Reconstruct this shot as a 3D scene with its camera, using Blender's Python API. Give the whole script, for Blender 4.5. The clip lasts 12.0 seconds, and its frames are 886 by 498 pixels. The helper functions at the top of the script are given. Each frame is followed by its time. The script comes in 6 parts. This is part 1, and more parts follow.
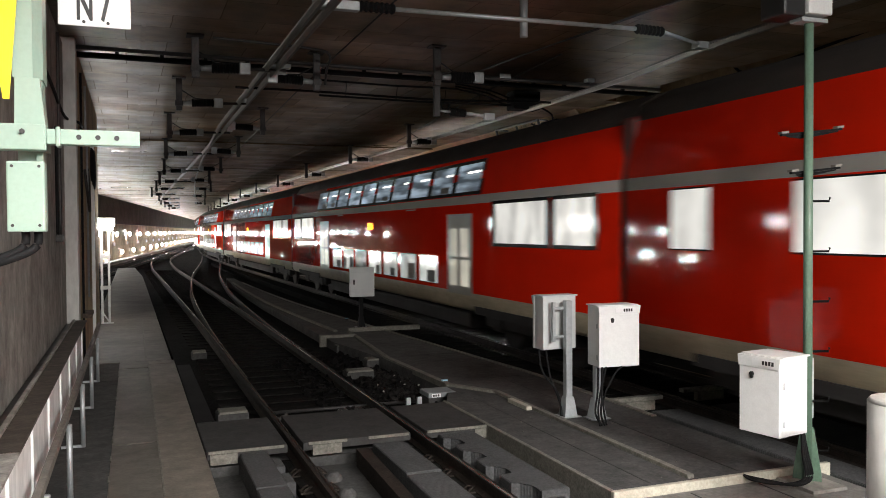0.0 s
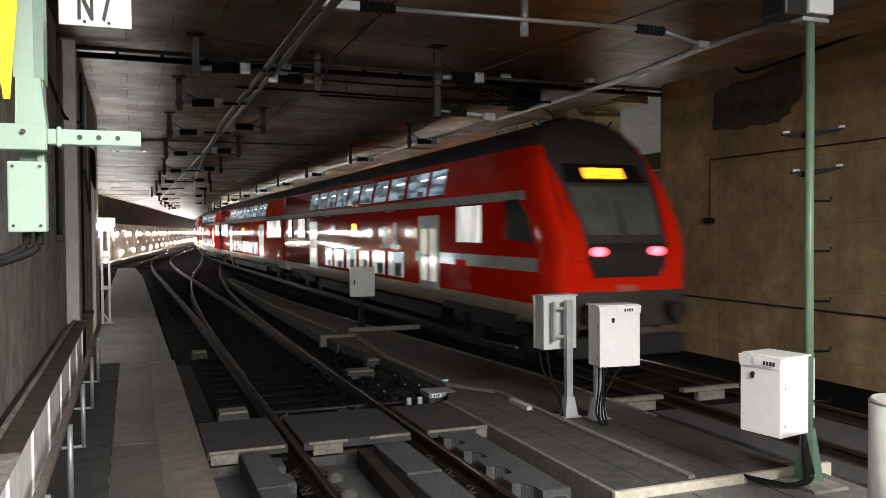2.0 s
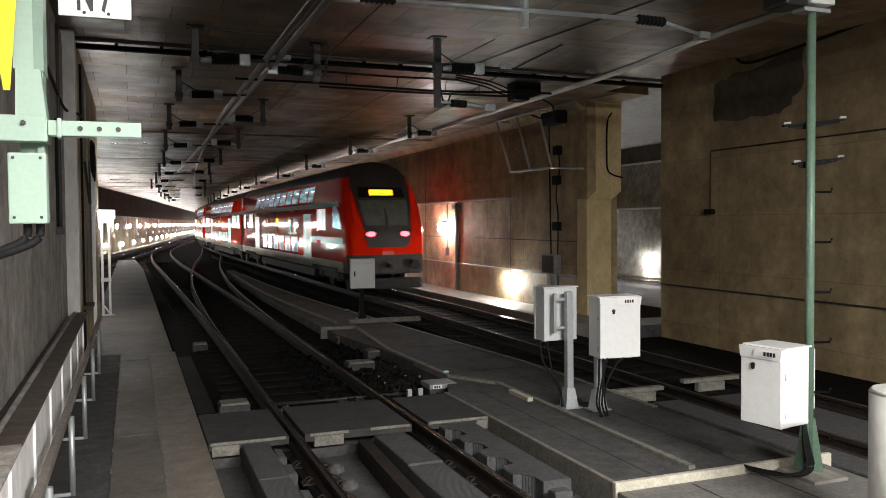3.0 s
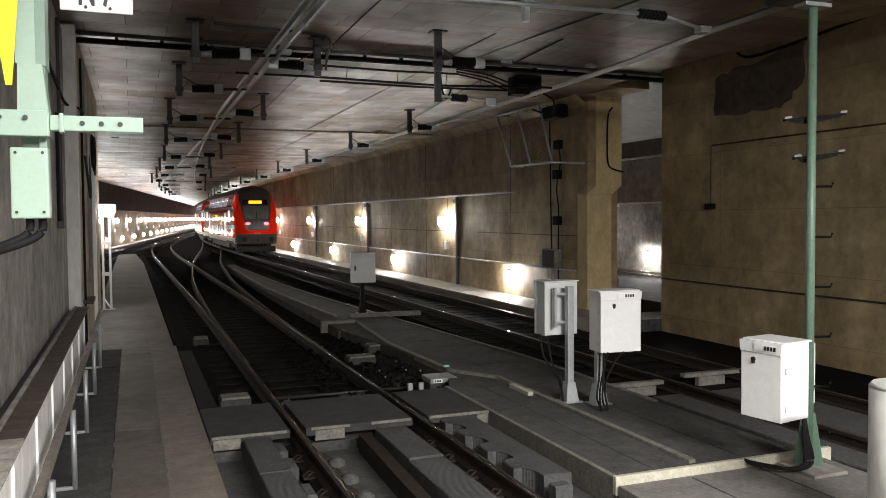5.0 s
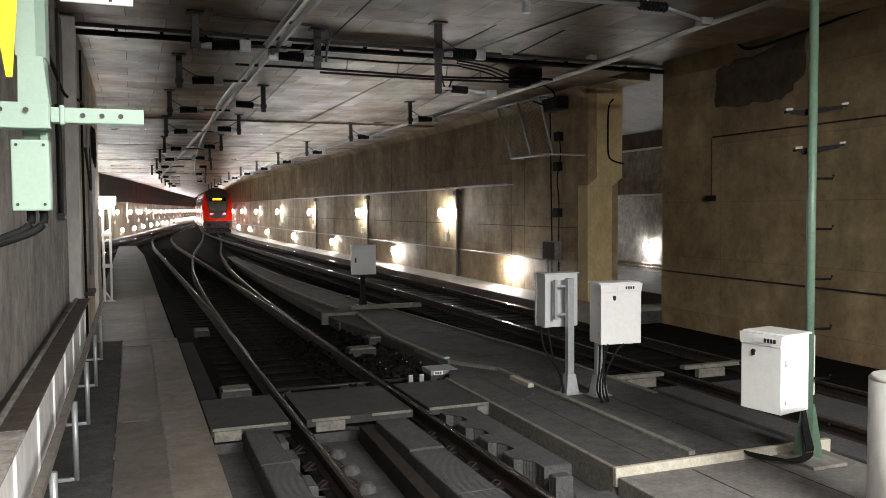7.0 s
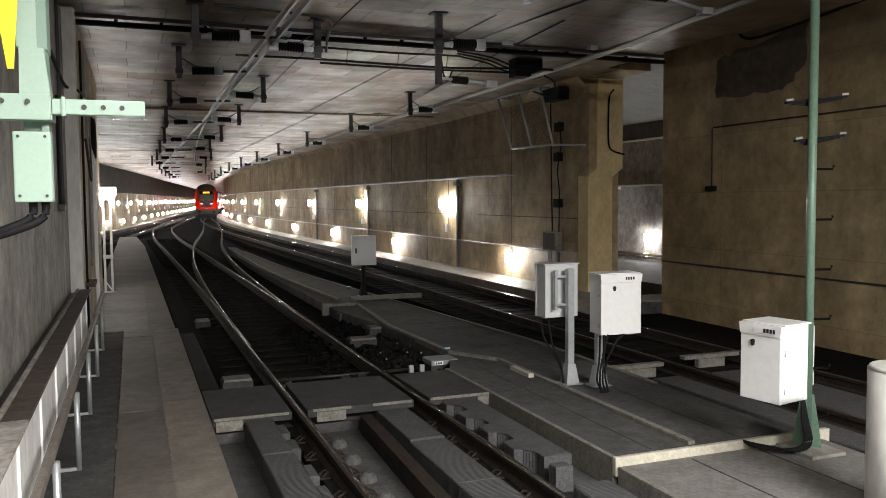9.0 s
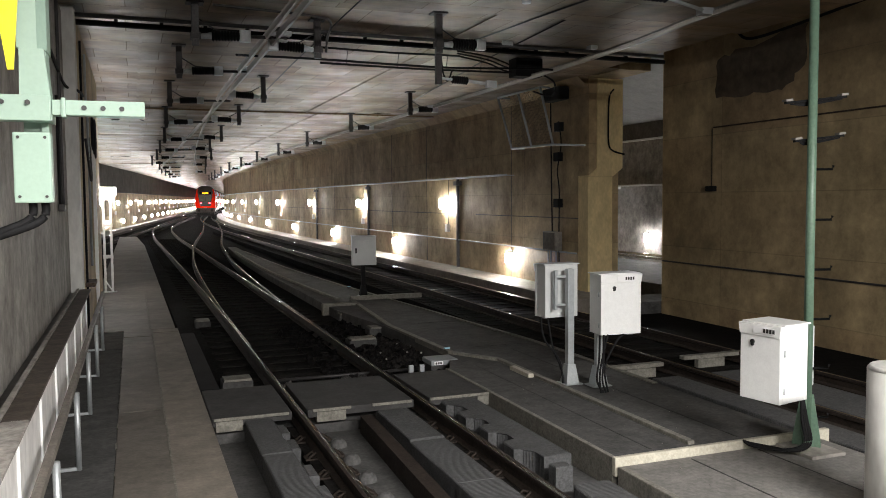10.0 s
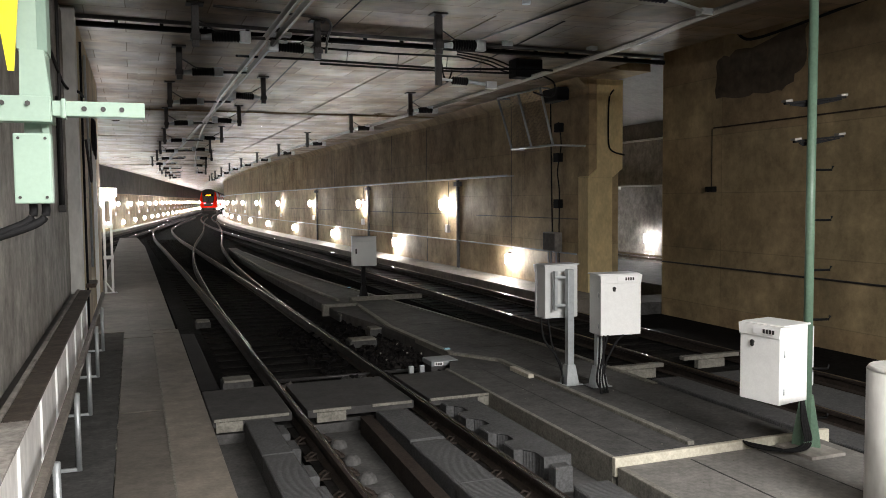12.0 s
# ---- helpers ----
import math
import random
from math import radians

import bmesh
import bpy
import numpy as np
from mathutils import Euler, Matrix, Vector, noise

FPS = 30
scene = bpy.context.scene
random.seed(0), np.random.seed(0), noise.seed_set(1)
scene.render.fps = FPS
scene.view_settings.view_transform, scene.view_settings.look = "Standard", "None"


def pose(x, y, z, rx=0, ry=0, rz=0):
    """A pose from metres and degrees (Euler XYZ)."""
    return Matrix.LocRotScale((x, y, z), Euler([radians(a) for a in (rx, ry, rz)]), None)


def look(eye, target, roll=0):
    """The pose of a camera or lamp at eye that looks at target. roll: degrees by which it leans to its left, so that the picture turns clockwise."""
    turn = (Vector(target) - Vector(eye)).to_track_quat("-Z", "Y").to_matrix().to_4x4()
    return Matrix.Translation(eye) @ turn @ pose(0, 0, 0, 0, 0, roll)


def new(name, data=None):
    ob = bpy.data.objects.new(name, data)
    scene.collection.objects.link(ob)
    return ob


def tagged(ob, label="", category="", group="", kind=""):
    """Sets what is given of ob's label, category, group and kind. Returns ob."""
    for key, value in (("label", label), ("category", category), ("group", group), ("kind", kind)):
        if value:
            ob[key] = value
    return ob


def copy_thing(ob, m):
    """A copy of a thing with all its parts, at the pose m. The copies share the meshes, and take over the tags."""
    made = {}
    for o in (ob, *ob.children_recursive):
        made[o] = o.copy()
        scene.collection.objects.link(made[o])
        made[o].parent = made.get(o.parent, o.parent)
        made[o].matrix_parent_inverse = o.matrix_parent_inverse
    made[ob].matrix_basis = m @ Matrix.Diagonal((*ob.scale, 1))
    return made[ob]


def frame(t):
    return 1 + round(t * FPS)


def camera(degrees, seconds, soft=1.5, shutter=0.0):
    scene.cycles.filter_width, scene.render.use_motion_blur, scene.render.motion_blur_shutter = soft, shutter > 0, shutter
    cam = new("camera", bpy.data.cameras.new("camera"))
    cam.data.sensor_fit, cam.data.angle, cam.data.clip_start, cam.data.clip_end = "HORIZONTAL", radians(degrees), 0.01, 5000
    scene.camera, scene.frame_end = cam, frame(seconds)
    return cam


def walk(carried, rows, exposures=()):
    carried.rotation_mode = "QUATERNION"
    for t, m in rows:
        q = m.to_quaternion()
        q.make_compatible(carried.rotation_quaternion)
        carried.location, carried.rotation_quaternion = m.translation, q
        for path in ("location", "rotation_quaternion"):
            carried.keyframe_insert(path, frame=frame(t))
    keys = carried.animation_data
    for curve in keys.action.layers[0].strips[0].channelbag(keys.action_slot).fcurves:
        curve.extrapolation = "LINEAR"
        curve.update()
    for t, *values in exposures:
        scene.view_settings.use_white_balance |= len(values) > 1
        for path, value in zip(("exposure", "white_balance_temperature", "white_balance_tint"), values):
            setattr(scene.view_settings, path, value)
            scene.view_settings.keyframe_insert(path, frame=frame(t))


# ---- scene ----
# ---------------------------------------------------------------- camera
cam = camera(56.84, 12.0, soft=0.9, shutter=0.5)
walk(cam, [
    (0.0, look((0.021, 0.018, 2.446), (7.123, 18.709, 1.988), -0.37)),
    (0.5, look((0.013, 0.020, 2.449), (7.119, 18.710, 1.991), -0.39)),
    (1.0, look((0.013, 0.021, 2.449), (7.120, 18.710, 1.998), -0.37)),
    (1.5, look((0.013, 0.026, 2.451), (7.122, 18.714, 1.995), -0.34)),
    (2.0, look((0.017, 0.027, 2.447), (7.119, 18.718, 1.986), -0.39)),
    (2.5, look((0.016, 0.033, 2.444), (7.119, 18.721, 1.876), -0.43)),
    (3.0, look((0.013, 0.032, 2.445), (7.111, 18.719, 1.781), -0.46)),
    (5.0, look((0.006, 0.027, 2.447), (7.094, 18.712, 1.644), -0.45)),
    (5.5, look((0.006, 0.025, 2.447), (7.093, 18.709, 1.622), -0.45)),
    (6.0, look((0.005, 0.025, 2.447), (7.092, 18.707, 1.582), -0.45)),
    (6.5, look((0.006, 0.022, 2.447), (7.084, 18.705, 1.522), -0.45)),
    (7.0, look((0.003, 0.026, 2.449), (7.080, 18.705, 1.448), -0.44)),
    (9.0, look((-0.002, 0.012, 2.451), (7.059, 18.683, 1.221), -0.48)),
    (9.5, look((-0.001, 0.005, 2.451), (7.058, 18.678, 1.221), -0.47)),
    (10.0, look((-0.001, 0.008, 2.455), (7.058, 18.679, 1.219), -0.48)),
    (10.5, look((-0.002, 0.010, 2.455), (7.058, 18.682, 1.219), -0.49)),
    (11.0, look((-0.001, 0.007, 2.453), (7.057, 18.680, 1.227), -0.51)),
    (11.5, look((-0.000, 0.005, 2.454), (7.056, 18.679, 1.235), -0.53)),
    (12.0, look((0.000, -0.000, 2.454), (7.054, 18.675, 1.237), -0.51)),
], exposures=[(0.0, 0.13), (2.0, 0.16), (3.2, 0.11), (5.0, 0.08), (12.0, 0.04)])

# ---------------------------------------------------------------- world and large lights
world = bpy.data.worlds.new("tunnel_air")
world.use_nodes = True
world.node_tree.nodes["Background"].inputs[0].default_value = (0.5, 0.55, 0.6, 1)
world.node_tree.nodes["Background"].inputs[1].default_value = 0.001
scene.world = world


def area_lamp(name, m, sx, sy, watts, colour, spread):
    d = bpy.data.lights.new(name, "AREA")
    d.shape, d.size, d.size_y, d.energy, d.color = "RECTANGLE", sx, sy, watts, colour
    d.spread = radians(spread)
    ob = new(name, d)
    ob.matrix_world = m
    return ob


# unseen fill lights, added for the station taken to lie behind the camera
area_lamp("station_fill", pose(4.6, -3.2, 5.25, 30, 0, 0), 4.0, 0.5, 1480, (1.0, 0.965, 0.935), 130)
area_lamp("station_fill", pose(0.8, -0.4, 5.3, 13, 0, 0), 1.2, 0.5, 350, (1.0, 0.965, 0.935), 110)
area_lamp("station_fill", pose(0.4, -9.0, 5.25, 40, 0, 0), 2.0, 0.7, 380, (1.0, 0.965, 0.935), 150)


# ---------------------------------------------------------------- materials
def material(name, colour, rough=0.7, metal=0.0, grain=30.0, amount=0.25, large=0.7, large_amount=0.35,
             bump=0.15, second=None, stretch=(1, 1, 1), spec=0.5, blotch=0.0, span=1.0):
    """A surface with fine grain, large stains and a little relief."""
    m = bpy.data.materials.new(name)
    m.use_nodes = True
    n, l = m.node_tree.nodes, m.node_tree.links
    b = n["Principled BSDF"]
    b.inputs["Metallic"].default_value = metal
    b.inputs["Specular IOR Level"].default_value = spec
    co = n.new("ShaderNodeTexCoord")
    mp = n.new("ShaderNodeMapping")
    mp.inputs["Scale"].default_value = stretch
    l.new(co.outputs["Object"], mp.inputs["Vector"])
    fine, big = n.new("ShaderNodeTexNoise"), n.new("ShaderNodeTexNoise")
    fine.inputs["Scale"].default_value, fine.inputs["Detail"].default_value = grain, 6
    big.inputs["Scale"].default_value, big.inputs["Detail"].default_value = large, 5
    big.inputs["Roughness"].default_value = 0.65
    for t in (fine, big):
        l.new(mp.outputs["Vector"], t.inputs["Vector"])
    dark = second or tuple(c * 0.45 for c in colour)
    ramp = n.new("ShaderNodeMapRange")
    ramp.inputs["From Min"].default_value, ramp.inputs["From Max"].default_value = 0.35, 0.7
    ramp.inputs["To Max"].default_value = large_amount
    l.new(big.outputs["Fac"], ramp.inputs["Value"])
    mix = n.new("ShaderNodeMix")
    mix.data_type = "RGBA"
    mix.inputs["A"].default_value, mix.inputs["B"].default_value = (*colour, 1), (*dark, 1)
    l.new(ramp.outputs["Result"], mix.inputs["Factor"])
    fr = n.new("ShaderNodeMapRange")
    fr.inputs["From Min"].default_value, fr.inputs["From Max"].default_value = 0.3, 0.7
    fr.inputs["To Min"].default_value, fr.inputs["To Max"].default_value = 1 - amount, 1 + amount
    l.new(fine.outputs["Fac"], fr.inputs["Value"])
    mul = n.new("ShaderNodeVectorMath")
    mul.operation = "SCALE"
    l.new(mix.outputs["Result"], mul.inputs[0])
    l.new(fr.outputs["Result"], mul.inputs["Scale"])
    mid = n.new("ShaderNodeTexNoise")
    mid.inputs["Scale"].default_value, mid.inputs["Detail"].default_value = math.sqrt(grain * large), 8
    mid.inputs["Roughness"].default_value = 0.7
    l.new(mp.outputs["Vector"], mid.inputs["Vector"])
    mr = n.new("ShaderNodeMapRange")
    mr.inputs["From Min"].default_value, mr.inputs["From Max"].default_value = 0.32, 0.68
    mr.inputs["To Min"].default_value, mr.inputs["To Max"].default_value = 1 - blotch, 1 + blotch
    l.new(mid.outputs["Fac"], mr.inputs["Value"])
    mul2 = n.new("ShaderNodeVectorMath")
    mul2.operation = "SCALE"
    l.new(mul.outputs["Vector"], mul2.inputs[0])
    l.new(mr.outputs["Result"], mul2.inputs["Scale"])
    l.new(mul2.outputs["Vector"], b.inputs["Base Color"])
    rr = n.new("ShaderNodeMapRange")
    rr.inputs["To Min"].default_value, rr.inputs["To Max"].default_value = max(rough - 0.12 * span, 0.04), min(rough + 0.15 * span, 1)
    l.new(big.outputs["Fac"], rr.inputs["Value"])
    l.new(rr.outputs["Result"], b.inputs["Roughness"])
    if bump:
        bp = n.new("ShaderNodeBump")
        bp.inputs["Strength"].default_value, bp.inputs["Distance"].default_value = bump, 0.02
        l.new(fine.outputs["Fac"], bp.inputs["Height"])
        l.new(bp.outputs["Normal"], b.inputs["Normal"])
    return m


def board_concrete(name, colour, width=1.25, row=1.0, joint=0.010, sheen=(0.31, 0.50), spec=0.50):
    """Concrete cast on boards: board joints, a tone and sheen of its own for each board, blotches and drawn ripples."""
    m = bpy.data.materials.new(name)
    m.use_nodes = True
    n, l = m.node_tree.nodes, m.node_tree.links
    b = n["Principled BSDF"]
    b.inputs["Specular IOR Level"].default_value = spec
    b.inputs["Specular Tint"].default_value = (1.0, 0.86, 0.70, 1)
    co = n.new("ShaderNodeTexCoord")
    br = n.new("ShaderNodeTexBrick")
    br.inputs["Scale"].default_value = 1.0
    br.inputs["Brick Width"].default_value, br.inputs["Row Height"].default_value = width, row
    br.inputs["Mortar Size"].default_value, br.inputs["Mortar Smooth"].default_value = joint, 0.3
    br.inputs["Color1"].default_value, br.inputs["Color2"].default_value = (1, 1, 1, 1), (0.45, 0.45, 0.45, 1)
    br.inputs["Mortar"].default_value = (0.30, 0.30, 0.30, 1)
    wob = n.new("ShaderNodeTexNoise")
    wob.inputs["Scale"].default_value = 0.8
    shift = n.new("ShaderNodeVectorMath")
    shift.operation = "MULTIPLY_ADD"
    shift.inputs[1].default_value = (0.05, 0.05, 0.0)
    l.new(co.outputs["Object"], wob.inputs["Vector"])
    l.new(wob.outputs["Color"], shift.inputs[0])
    l.new(co.outputs["Object"], shift.inputs[2])
    l.new(shift.outputs["Vector"], br.inputs["Vector"])
    big, fine, mid = (n.new("ShaderNodeTexNoise") for k in range(3))
    gloss = n.new("ShaderNodeTexNoise")
    for t, sc, d in ((big, 0.35, 5), (fine, 26, 5), (mid, 2.6, 7), (gloss, 0.9, 3)):
        t.inputs["Scale"].default_value, t.inputs["Detail"].default_value = sc, d
        l.new(co.outputs["Object"], t.inputs["Vector"])
    drawn = n.new("ShaderNodeTexNoise")
    drawn.inputs["Scale"].default_value, drawn.inputs["Detail"].default_value = 1.0, 3
    sq = n.new("ShaderNodeMapping")
    sq.inputs["Scale"].default_value = (5.0, 95.0, 1.0)
    l.new(co.outputs["Object"], sq.inputs["Vector"])
    l.new(sq.outputs["Vector"], drawn.inputs["Vector"])

    def ranged(src, lo, hi, a, c):
        r = n.new("ShaderNodeMapRange")
        for key, v in (("From Min", lo), ("From Max", hi), ("To Min", a), ("To Max", c)):
            r.inputs[key].default_value = v
        l.new(src, r.inputs["Value"])
        return r.outputs["Result"]

    def maths(op, a, c):
        r = n.new("ShaderNodeMath")
        r.operation = op
        for k, v in enumerate((a, c)):
            if isinstance(v, (int, float)):
                r.inputs[k].default_value = v
            else:
                l.new(v, r.inputs[k])
        return r.outputs["Value"]

    bw = n.new("ShaderNodeRGBToBW")
    l.new(br.outputs["Color"], bw.inputs[0])
    tone = maths("MULTIPLY", ranged(big.outputs["Fac"], 0.35, 0.65, 0.55, 1.25), ranged(mid.outputs["Fac"], 0.3, 0.7, 0.6, 1.3))
    tone = maths("MULTIPLY", tone, ranged(bw.outputs[0], 0.2, 1.0, 0.5, 1.1))
    tone = maths("MULTIPLY", tone, ranged(drawn.outputs["Fac"], 0.3, 0.7, 0.75, 1.2))
    sc = n.new("ShaderNodeVectorMath")
    sc.operation = "SCALE"
    sc.inputs[0].default_value = colour
    l.new(tone, sc.inputs["Scale"])
    l.new(sc.outputs["Vector"], b.inputs["Base Color"])
    rough = maths("ADD", ranged(gloss.outputs["Fac"], 0.35, 0.65, sheen[0], sheen[1]), ranged(bw.outputs[0], 0.2, 1.0, 0.14, -0.04))
    rough = maths("ADD", rough, maths("MULTIPLY", br.outputs["Fac"], 0.14))
    l.new(rough, b.inputs["Roughness"])
    height = maths("ADD", maths("MULTIPLY", br.outputs["Fac"], -0.12), maths("ADD", maths("MULTIPLY", gloss.outputs["Fac"], 0.06), maths("MULTIPLY", drawn.outputs["Fac"], 0.34)))
    bp = n.new("ShaderNodeBump")
    bp.inputs["Strength"].default_value, bp.inputs["Distance"].default_value = 0.22, 0.005
    l.new(height, bp.inputs["Height"])
    bp2 = n.new("ShaderNodeBump")
    bp2.inputs["Strength"].default_value, bp2.inputs["Distance"].default_value = 0.06, 0.006
    l.new(fine.outputs["Fac"], bp2.inputs["Height"])
    l.new(bp.outputs["Normal"], bp2.inputs["Normal"])
    l.new(bp2.outputs["Normal"], b.inputs["Normal"])
    return m


def cast_wall(name, colour, dark):
    """A cast wall on which form panels, runs of damp and soft blotches show; the panels count along y and z."""
    m = material(name, colour, 0.72, grain=14, amount=0.07, large=0.45, large_amount=0.9, bump=0.05, second=dark, blotch=0.30)
    n, l = m.node_tree.nodes, m.node_tree.links
    b = n["Principled BSDF"]
    src = b.inputs["Base Color"].links[0].from_socket
    co = n["Texture Coordinate"]
    swap = n.new("ShaderNodeMapping")
    swap.vector_type, swap.inputs["Rotation"].default_value = "POINT", (0, math.pi / 2, math.pi / 2)
    l.new(co.outputs["Object"], swap.inputs["Vector"])
    br = n.new("ShaderNodeTexBrick")
    br.offset = 0.0
    br.inputs["Scale"].default_value = 1.0
    br.inputs["Brick Width"].default_value, br.inputs["Row Height"].default_value = 2.45, 1.27
    br.inputs["Mortar Size"].default_value, br.inputs["Mortar Smooth"].default_value = 0.016, 0.9
    br.inputs["Color1"].default_value, br.inputs["Color2"].default_value = (1, 1, 1, 1), (0.86, 0.80, 0.80, 1)
    br.inputs["Mortar"].default_value = (0.70, 0.70, 0.70, 1)
    l.new(swap.outputs["Vector"], br.inputs["Vector"])
    runs = n.new("ShaderNodeTexNoise")
    runs.inputs["Scale"].default_value, runs.inputs["Detail"].default_value = 1.0, 6
    mp = n.new("ShaderNodeMapping")
    mp.inputs["Scale"].default_value = (1.3, 1.3, 0.30)
    l.new(co.outputs["Object"], mp.inputs["Vector"])
    l.new(mp.outputs["Vector"], runs.inputs["Vector"])
    rr = n.new("ShaderNodeMapRange")
    rr.inputs["From Min"].default_value, rr.inputs["From Max"].default_value = 0.36, 0.66
    rr.inputs["To Min"].default_value, rr.inputs["To Max"].default_value = 1.10, 0.76
    l.new(runs.outputs["Fac"], rr.inputs["Value"])
    one, two = n.new("ShaderNodeVectorMath"), n.new("ShaderNodeVectorMath")
    one.operation, two.operation = "MULTIPLY", "SCALE"
    l.new(src, one.inputs[0])
    l.new(br.outputs["Color"], one.inputs[1])
    l.new(one.outputs["Vector"], two.inputs[0])
    l.new(rr.outputs["Result"], two.inputs["Scale"])
    l.new(two.outputs["Vector"], b.inputs["Base Color"])
    return m


def glowing(name, colour, strength, patchy=0.0, scale=2.0, stretch=(1, 1, 1), band=(0.4, 0.6), vary=0.0):
    m = bpy.data.materials.new(name)
    m.use_nodes = True
    n, l = m.node_tree.nodes, m.node_tree.links
    b = n["Principled BSDF"]
    b.inputs["Base Color"].default_value = (*[c * 0.3 for c in colour], 1)
    b.inputs["Roughness"].default_value = 0.1
    b.inputs["Specular IOR Level"].default_value = 0.25
    b.inputs["Emission Color"].default_value = (*colour, 1)
    b.inputs["Emission Strength"].default_value = strength
    if patchy:
        co, no, mr = n.new("ShaderNodeTexCoord"), n.new("ShaderNodeTexNoise"), n.new("ShaderNodeMapRange")
        no.inputs["Scale"].default_value, no.inputs["Detail"].default_value = scale, 3
        mr.inputs["From Min"].default_value, mr.inputs["From Max"].default_value = band
        mr.inputs["To Min"].default_value, mr.inputs["To Max"].default_value = strength * (1 - patchy), strength
        mp = n.new("ShaderNodeMapping")
        mp.inputs["Scale"].default_value = stretch
        l.new(co.outputs["Object"], mp.inputs["Vector"])
        l.new(mp.outputs["Vector"], no.inputs["Vector"])
        l.new(no.outputs["Fac"], mr.inputs["Value"])
        info, vr, vm = n.new("ShaderNodeObjectInfo"), n.new("ShaderNodeMapRange"), n.new("ShaderNodeMath")
        vr.inputs["To Min"].default_value, vr.inputs["To Max"].default_value = 1 - vary, 1 + vary * 0.5
        vm.operation = "MULTIPLY"
        l.new(info.outputs["Random"], vr.inputs["Value"])
        l.new(mr.outputs["Result"], vm.inputs[0])
        l.new(vr.outputs["Result"], vm.inputs[1])
        l.new(vm.outputs["Value"], b.inputs["Emission Strength"])
    return m


CONCRETE = cast_wall("wall_concrete", (0.465, 0.362, 0.205), (0.250, 0.188, 0.100))
CONCRETE_GREY = material("grey_concrete", (0.285, 0.266, 0.240), 0.7, grain=16, amount=0.12, large=0.9, large_amount=0.75, stretch=(1, 1, 0.9), blotch=0.45)
CONCRETE_DARK = material("dark_concrete", (0.10, 0.092, 0.085), 0.75, grain=10, amount=0.2, large=0.5, large_amount=0.5, blotch=0.30)
PILLAR = material("ochre_concrete", (0.70, 0.56, 0.30), 0.7, grain=18, amount=0.1, large=1.2, large_amount=0.35, stretch=(1, 1, 0.5), blotch=0.12)
CEILING = board_concrete("ceiling_concrete", (0.190, 0.126, 0.070))
PANEL = material("dirty_white_panel", (0.88, 0.87, 0.85), 0.4, grain=12, amount=0.12, large=2.2, large_amount=0.45, bump=0.05, second=(0.40, 0.38, 0.35), stretch=(1, 1, 0.5), blotch=0.15)
FLOOR = material("walkway_concrete", (0.195, 0.170, 0.140), 0.62, grain=25, amount=0.12, large=0.6, large_amount=0.5, blotch=0.28)
SLAB = material("dusty_slab", (0.066, 0.065, 0.063), 0.85, grain=25, amount=0.25, large=1.1, large_amount=0.5, blotch=0.40)
EDGE = material("worn_concrete_edge", (0.190, 0.182, 0.155), 0.8, grain=45, amount=0.25, large=4.5, large_amount=0.6, blotch=0.25)
KERB = material("cream_kerb_concrete", (0.46, 0.435, 0.355), 0.8, grain=40, amount=0.15, large=5, large_amount=0.30, blotch=0.15, second=(0.20, 0.18, 0.14))
LOWSLAB = material("scuffed_slab", (0.135, 0.130, 0.121), 0.75, grain=25, amount=0.2, large=1.6, large_amount=0.7, blotch=0.25, second=(0.18, 0.172, 0.158))
WETSLAB = material("worn_dark_walkway", (0.135, 0.120, 0.100), 0.6, grain=25, amount=0.12, large=0.8, large_amount=0.6, blotch=0.3)
PLATE = material("sooty_crossing_plate", (0.036, 0.035, 0.034), 0.8, grain=25, amount=0.25, large=1.1, large_amount=0.5, blotch=0.40)
COVER = material("dark_cover_board", (0.070, 0.055, 0.044), 0.7, grain=25, amount=0.25, large=1.6, large_amount=0.6, blotch=0.5)
DUSTRAIL = material("dusty_rail_steel", (0.17, 0.15, 0.13), 0.6, grain=40, amount=0.2, large=2.0, large_amount=0.6, blotch=0.3)
PALECOVER = material("scratched_pale_cover", (0.42, 0.40, 0.37), 0.6, grain=18, amount=0.2, large=3.0, large_amount=0.8, blotch=0.5, second=(0.14, 0.12, 0.10))
PALEPOST = material("pale_post_concrete", (0.56, 0.56, 0.53), 0.6, grain=16, amount=0.08, large=1.2, large_amount=0.4, bump=0.05, stretch=(1, 1, 0.4), blotch=0.12)
TRACKBED = material("black_trackbed", (0.0075, 0.007, 0.007), 0.95, grain=18, amount=0.5, large=0.8, large_amount=0.4, bump=0.5, spec=0.06, blotch=0.40)
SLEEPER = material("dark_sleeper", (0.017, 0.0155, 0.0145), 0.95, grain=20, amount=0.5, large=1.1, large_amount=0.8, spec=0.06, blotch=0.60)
ABSORBER = material("absorber_block", (0.060, 0.061, 0.062), 0.9, grain=40, amount=0.35, large=2, large_amount=0.3, bump=0.3, blotch=0.20)
wave, bump_in = ABSORBER.node_tree.nodes.new("ShaderNodeTexWave"), ABSORBER.node_tree.nodes["Bump"]
wave.bands_direction, wave.inputs["Scale"].default_value, wave.inputs["Distortion"].default_value = "Y", 11.0, 0.6
ABSORBER.node_tree.links.new(ABSORBER.node_tree.nodes["Texture Coordinate"].outputs["Object"], wave.inputs["Vector"])
ABSORBER.node_tree.links.new(wave.outputs["Fac"], bump_in.inputs["Height"])
RAIL_TOP = material("polished_rail", (0.50, 0.485, 0.47), 0.24, 1.0, span=0.2, grain=30, amount=0.05, large=3, large_amount=0.1, bump=0.0)
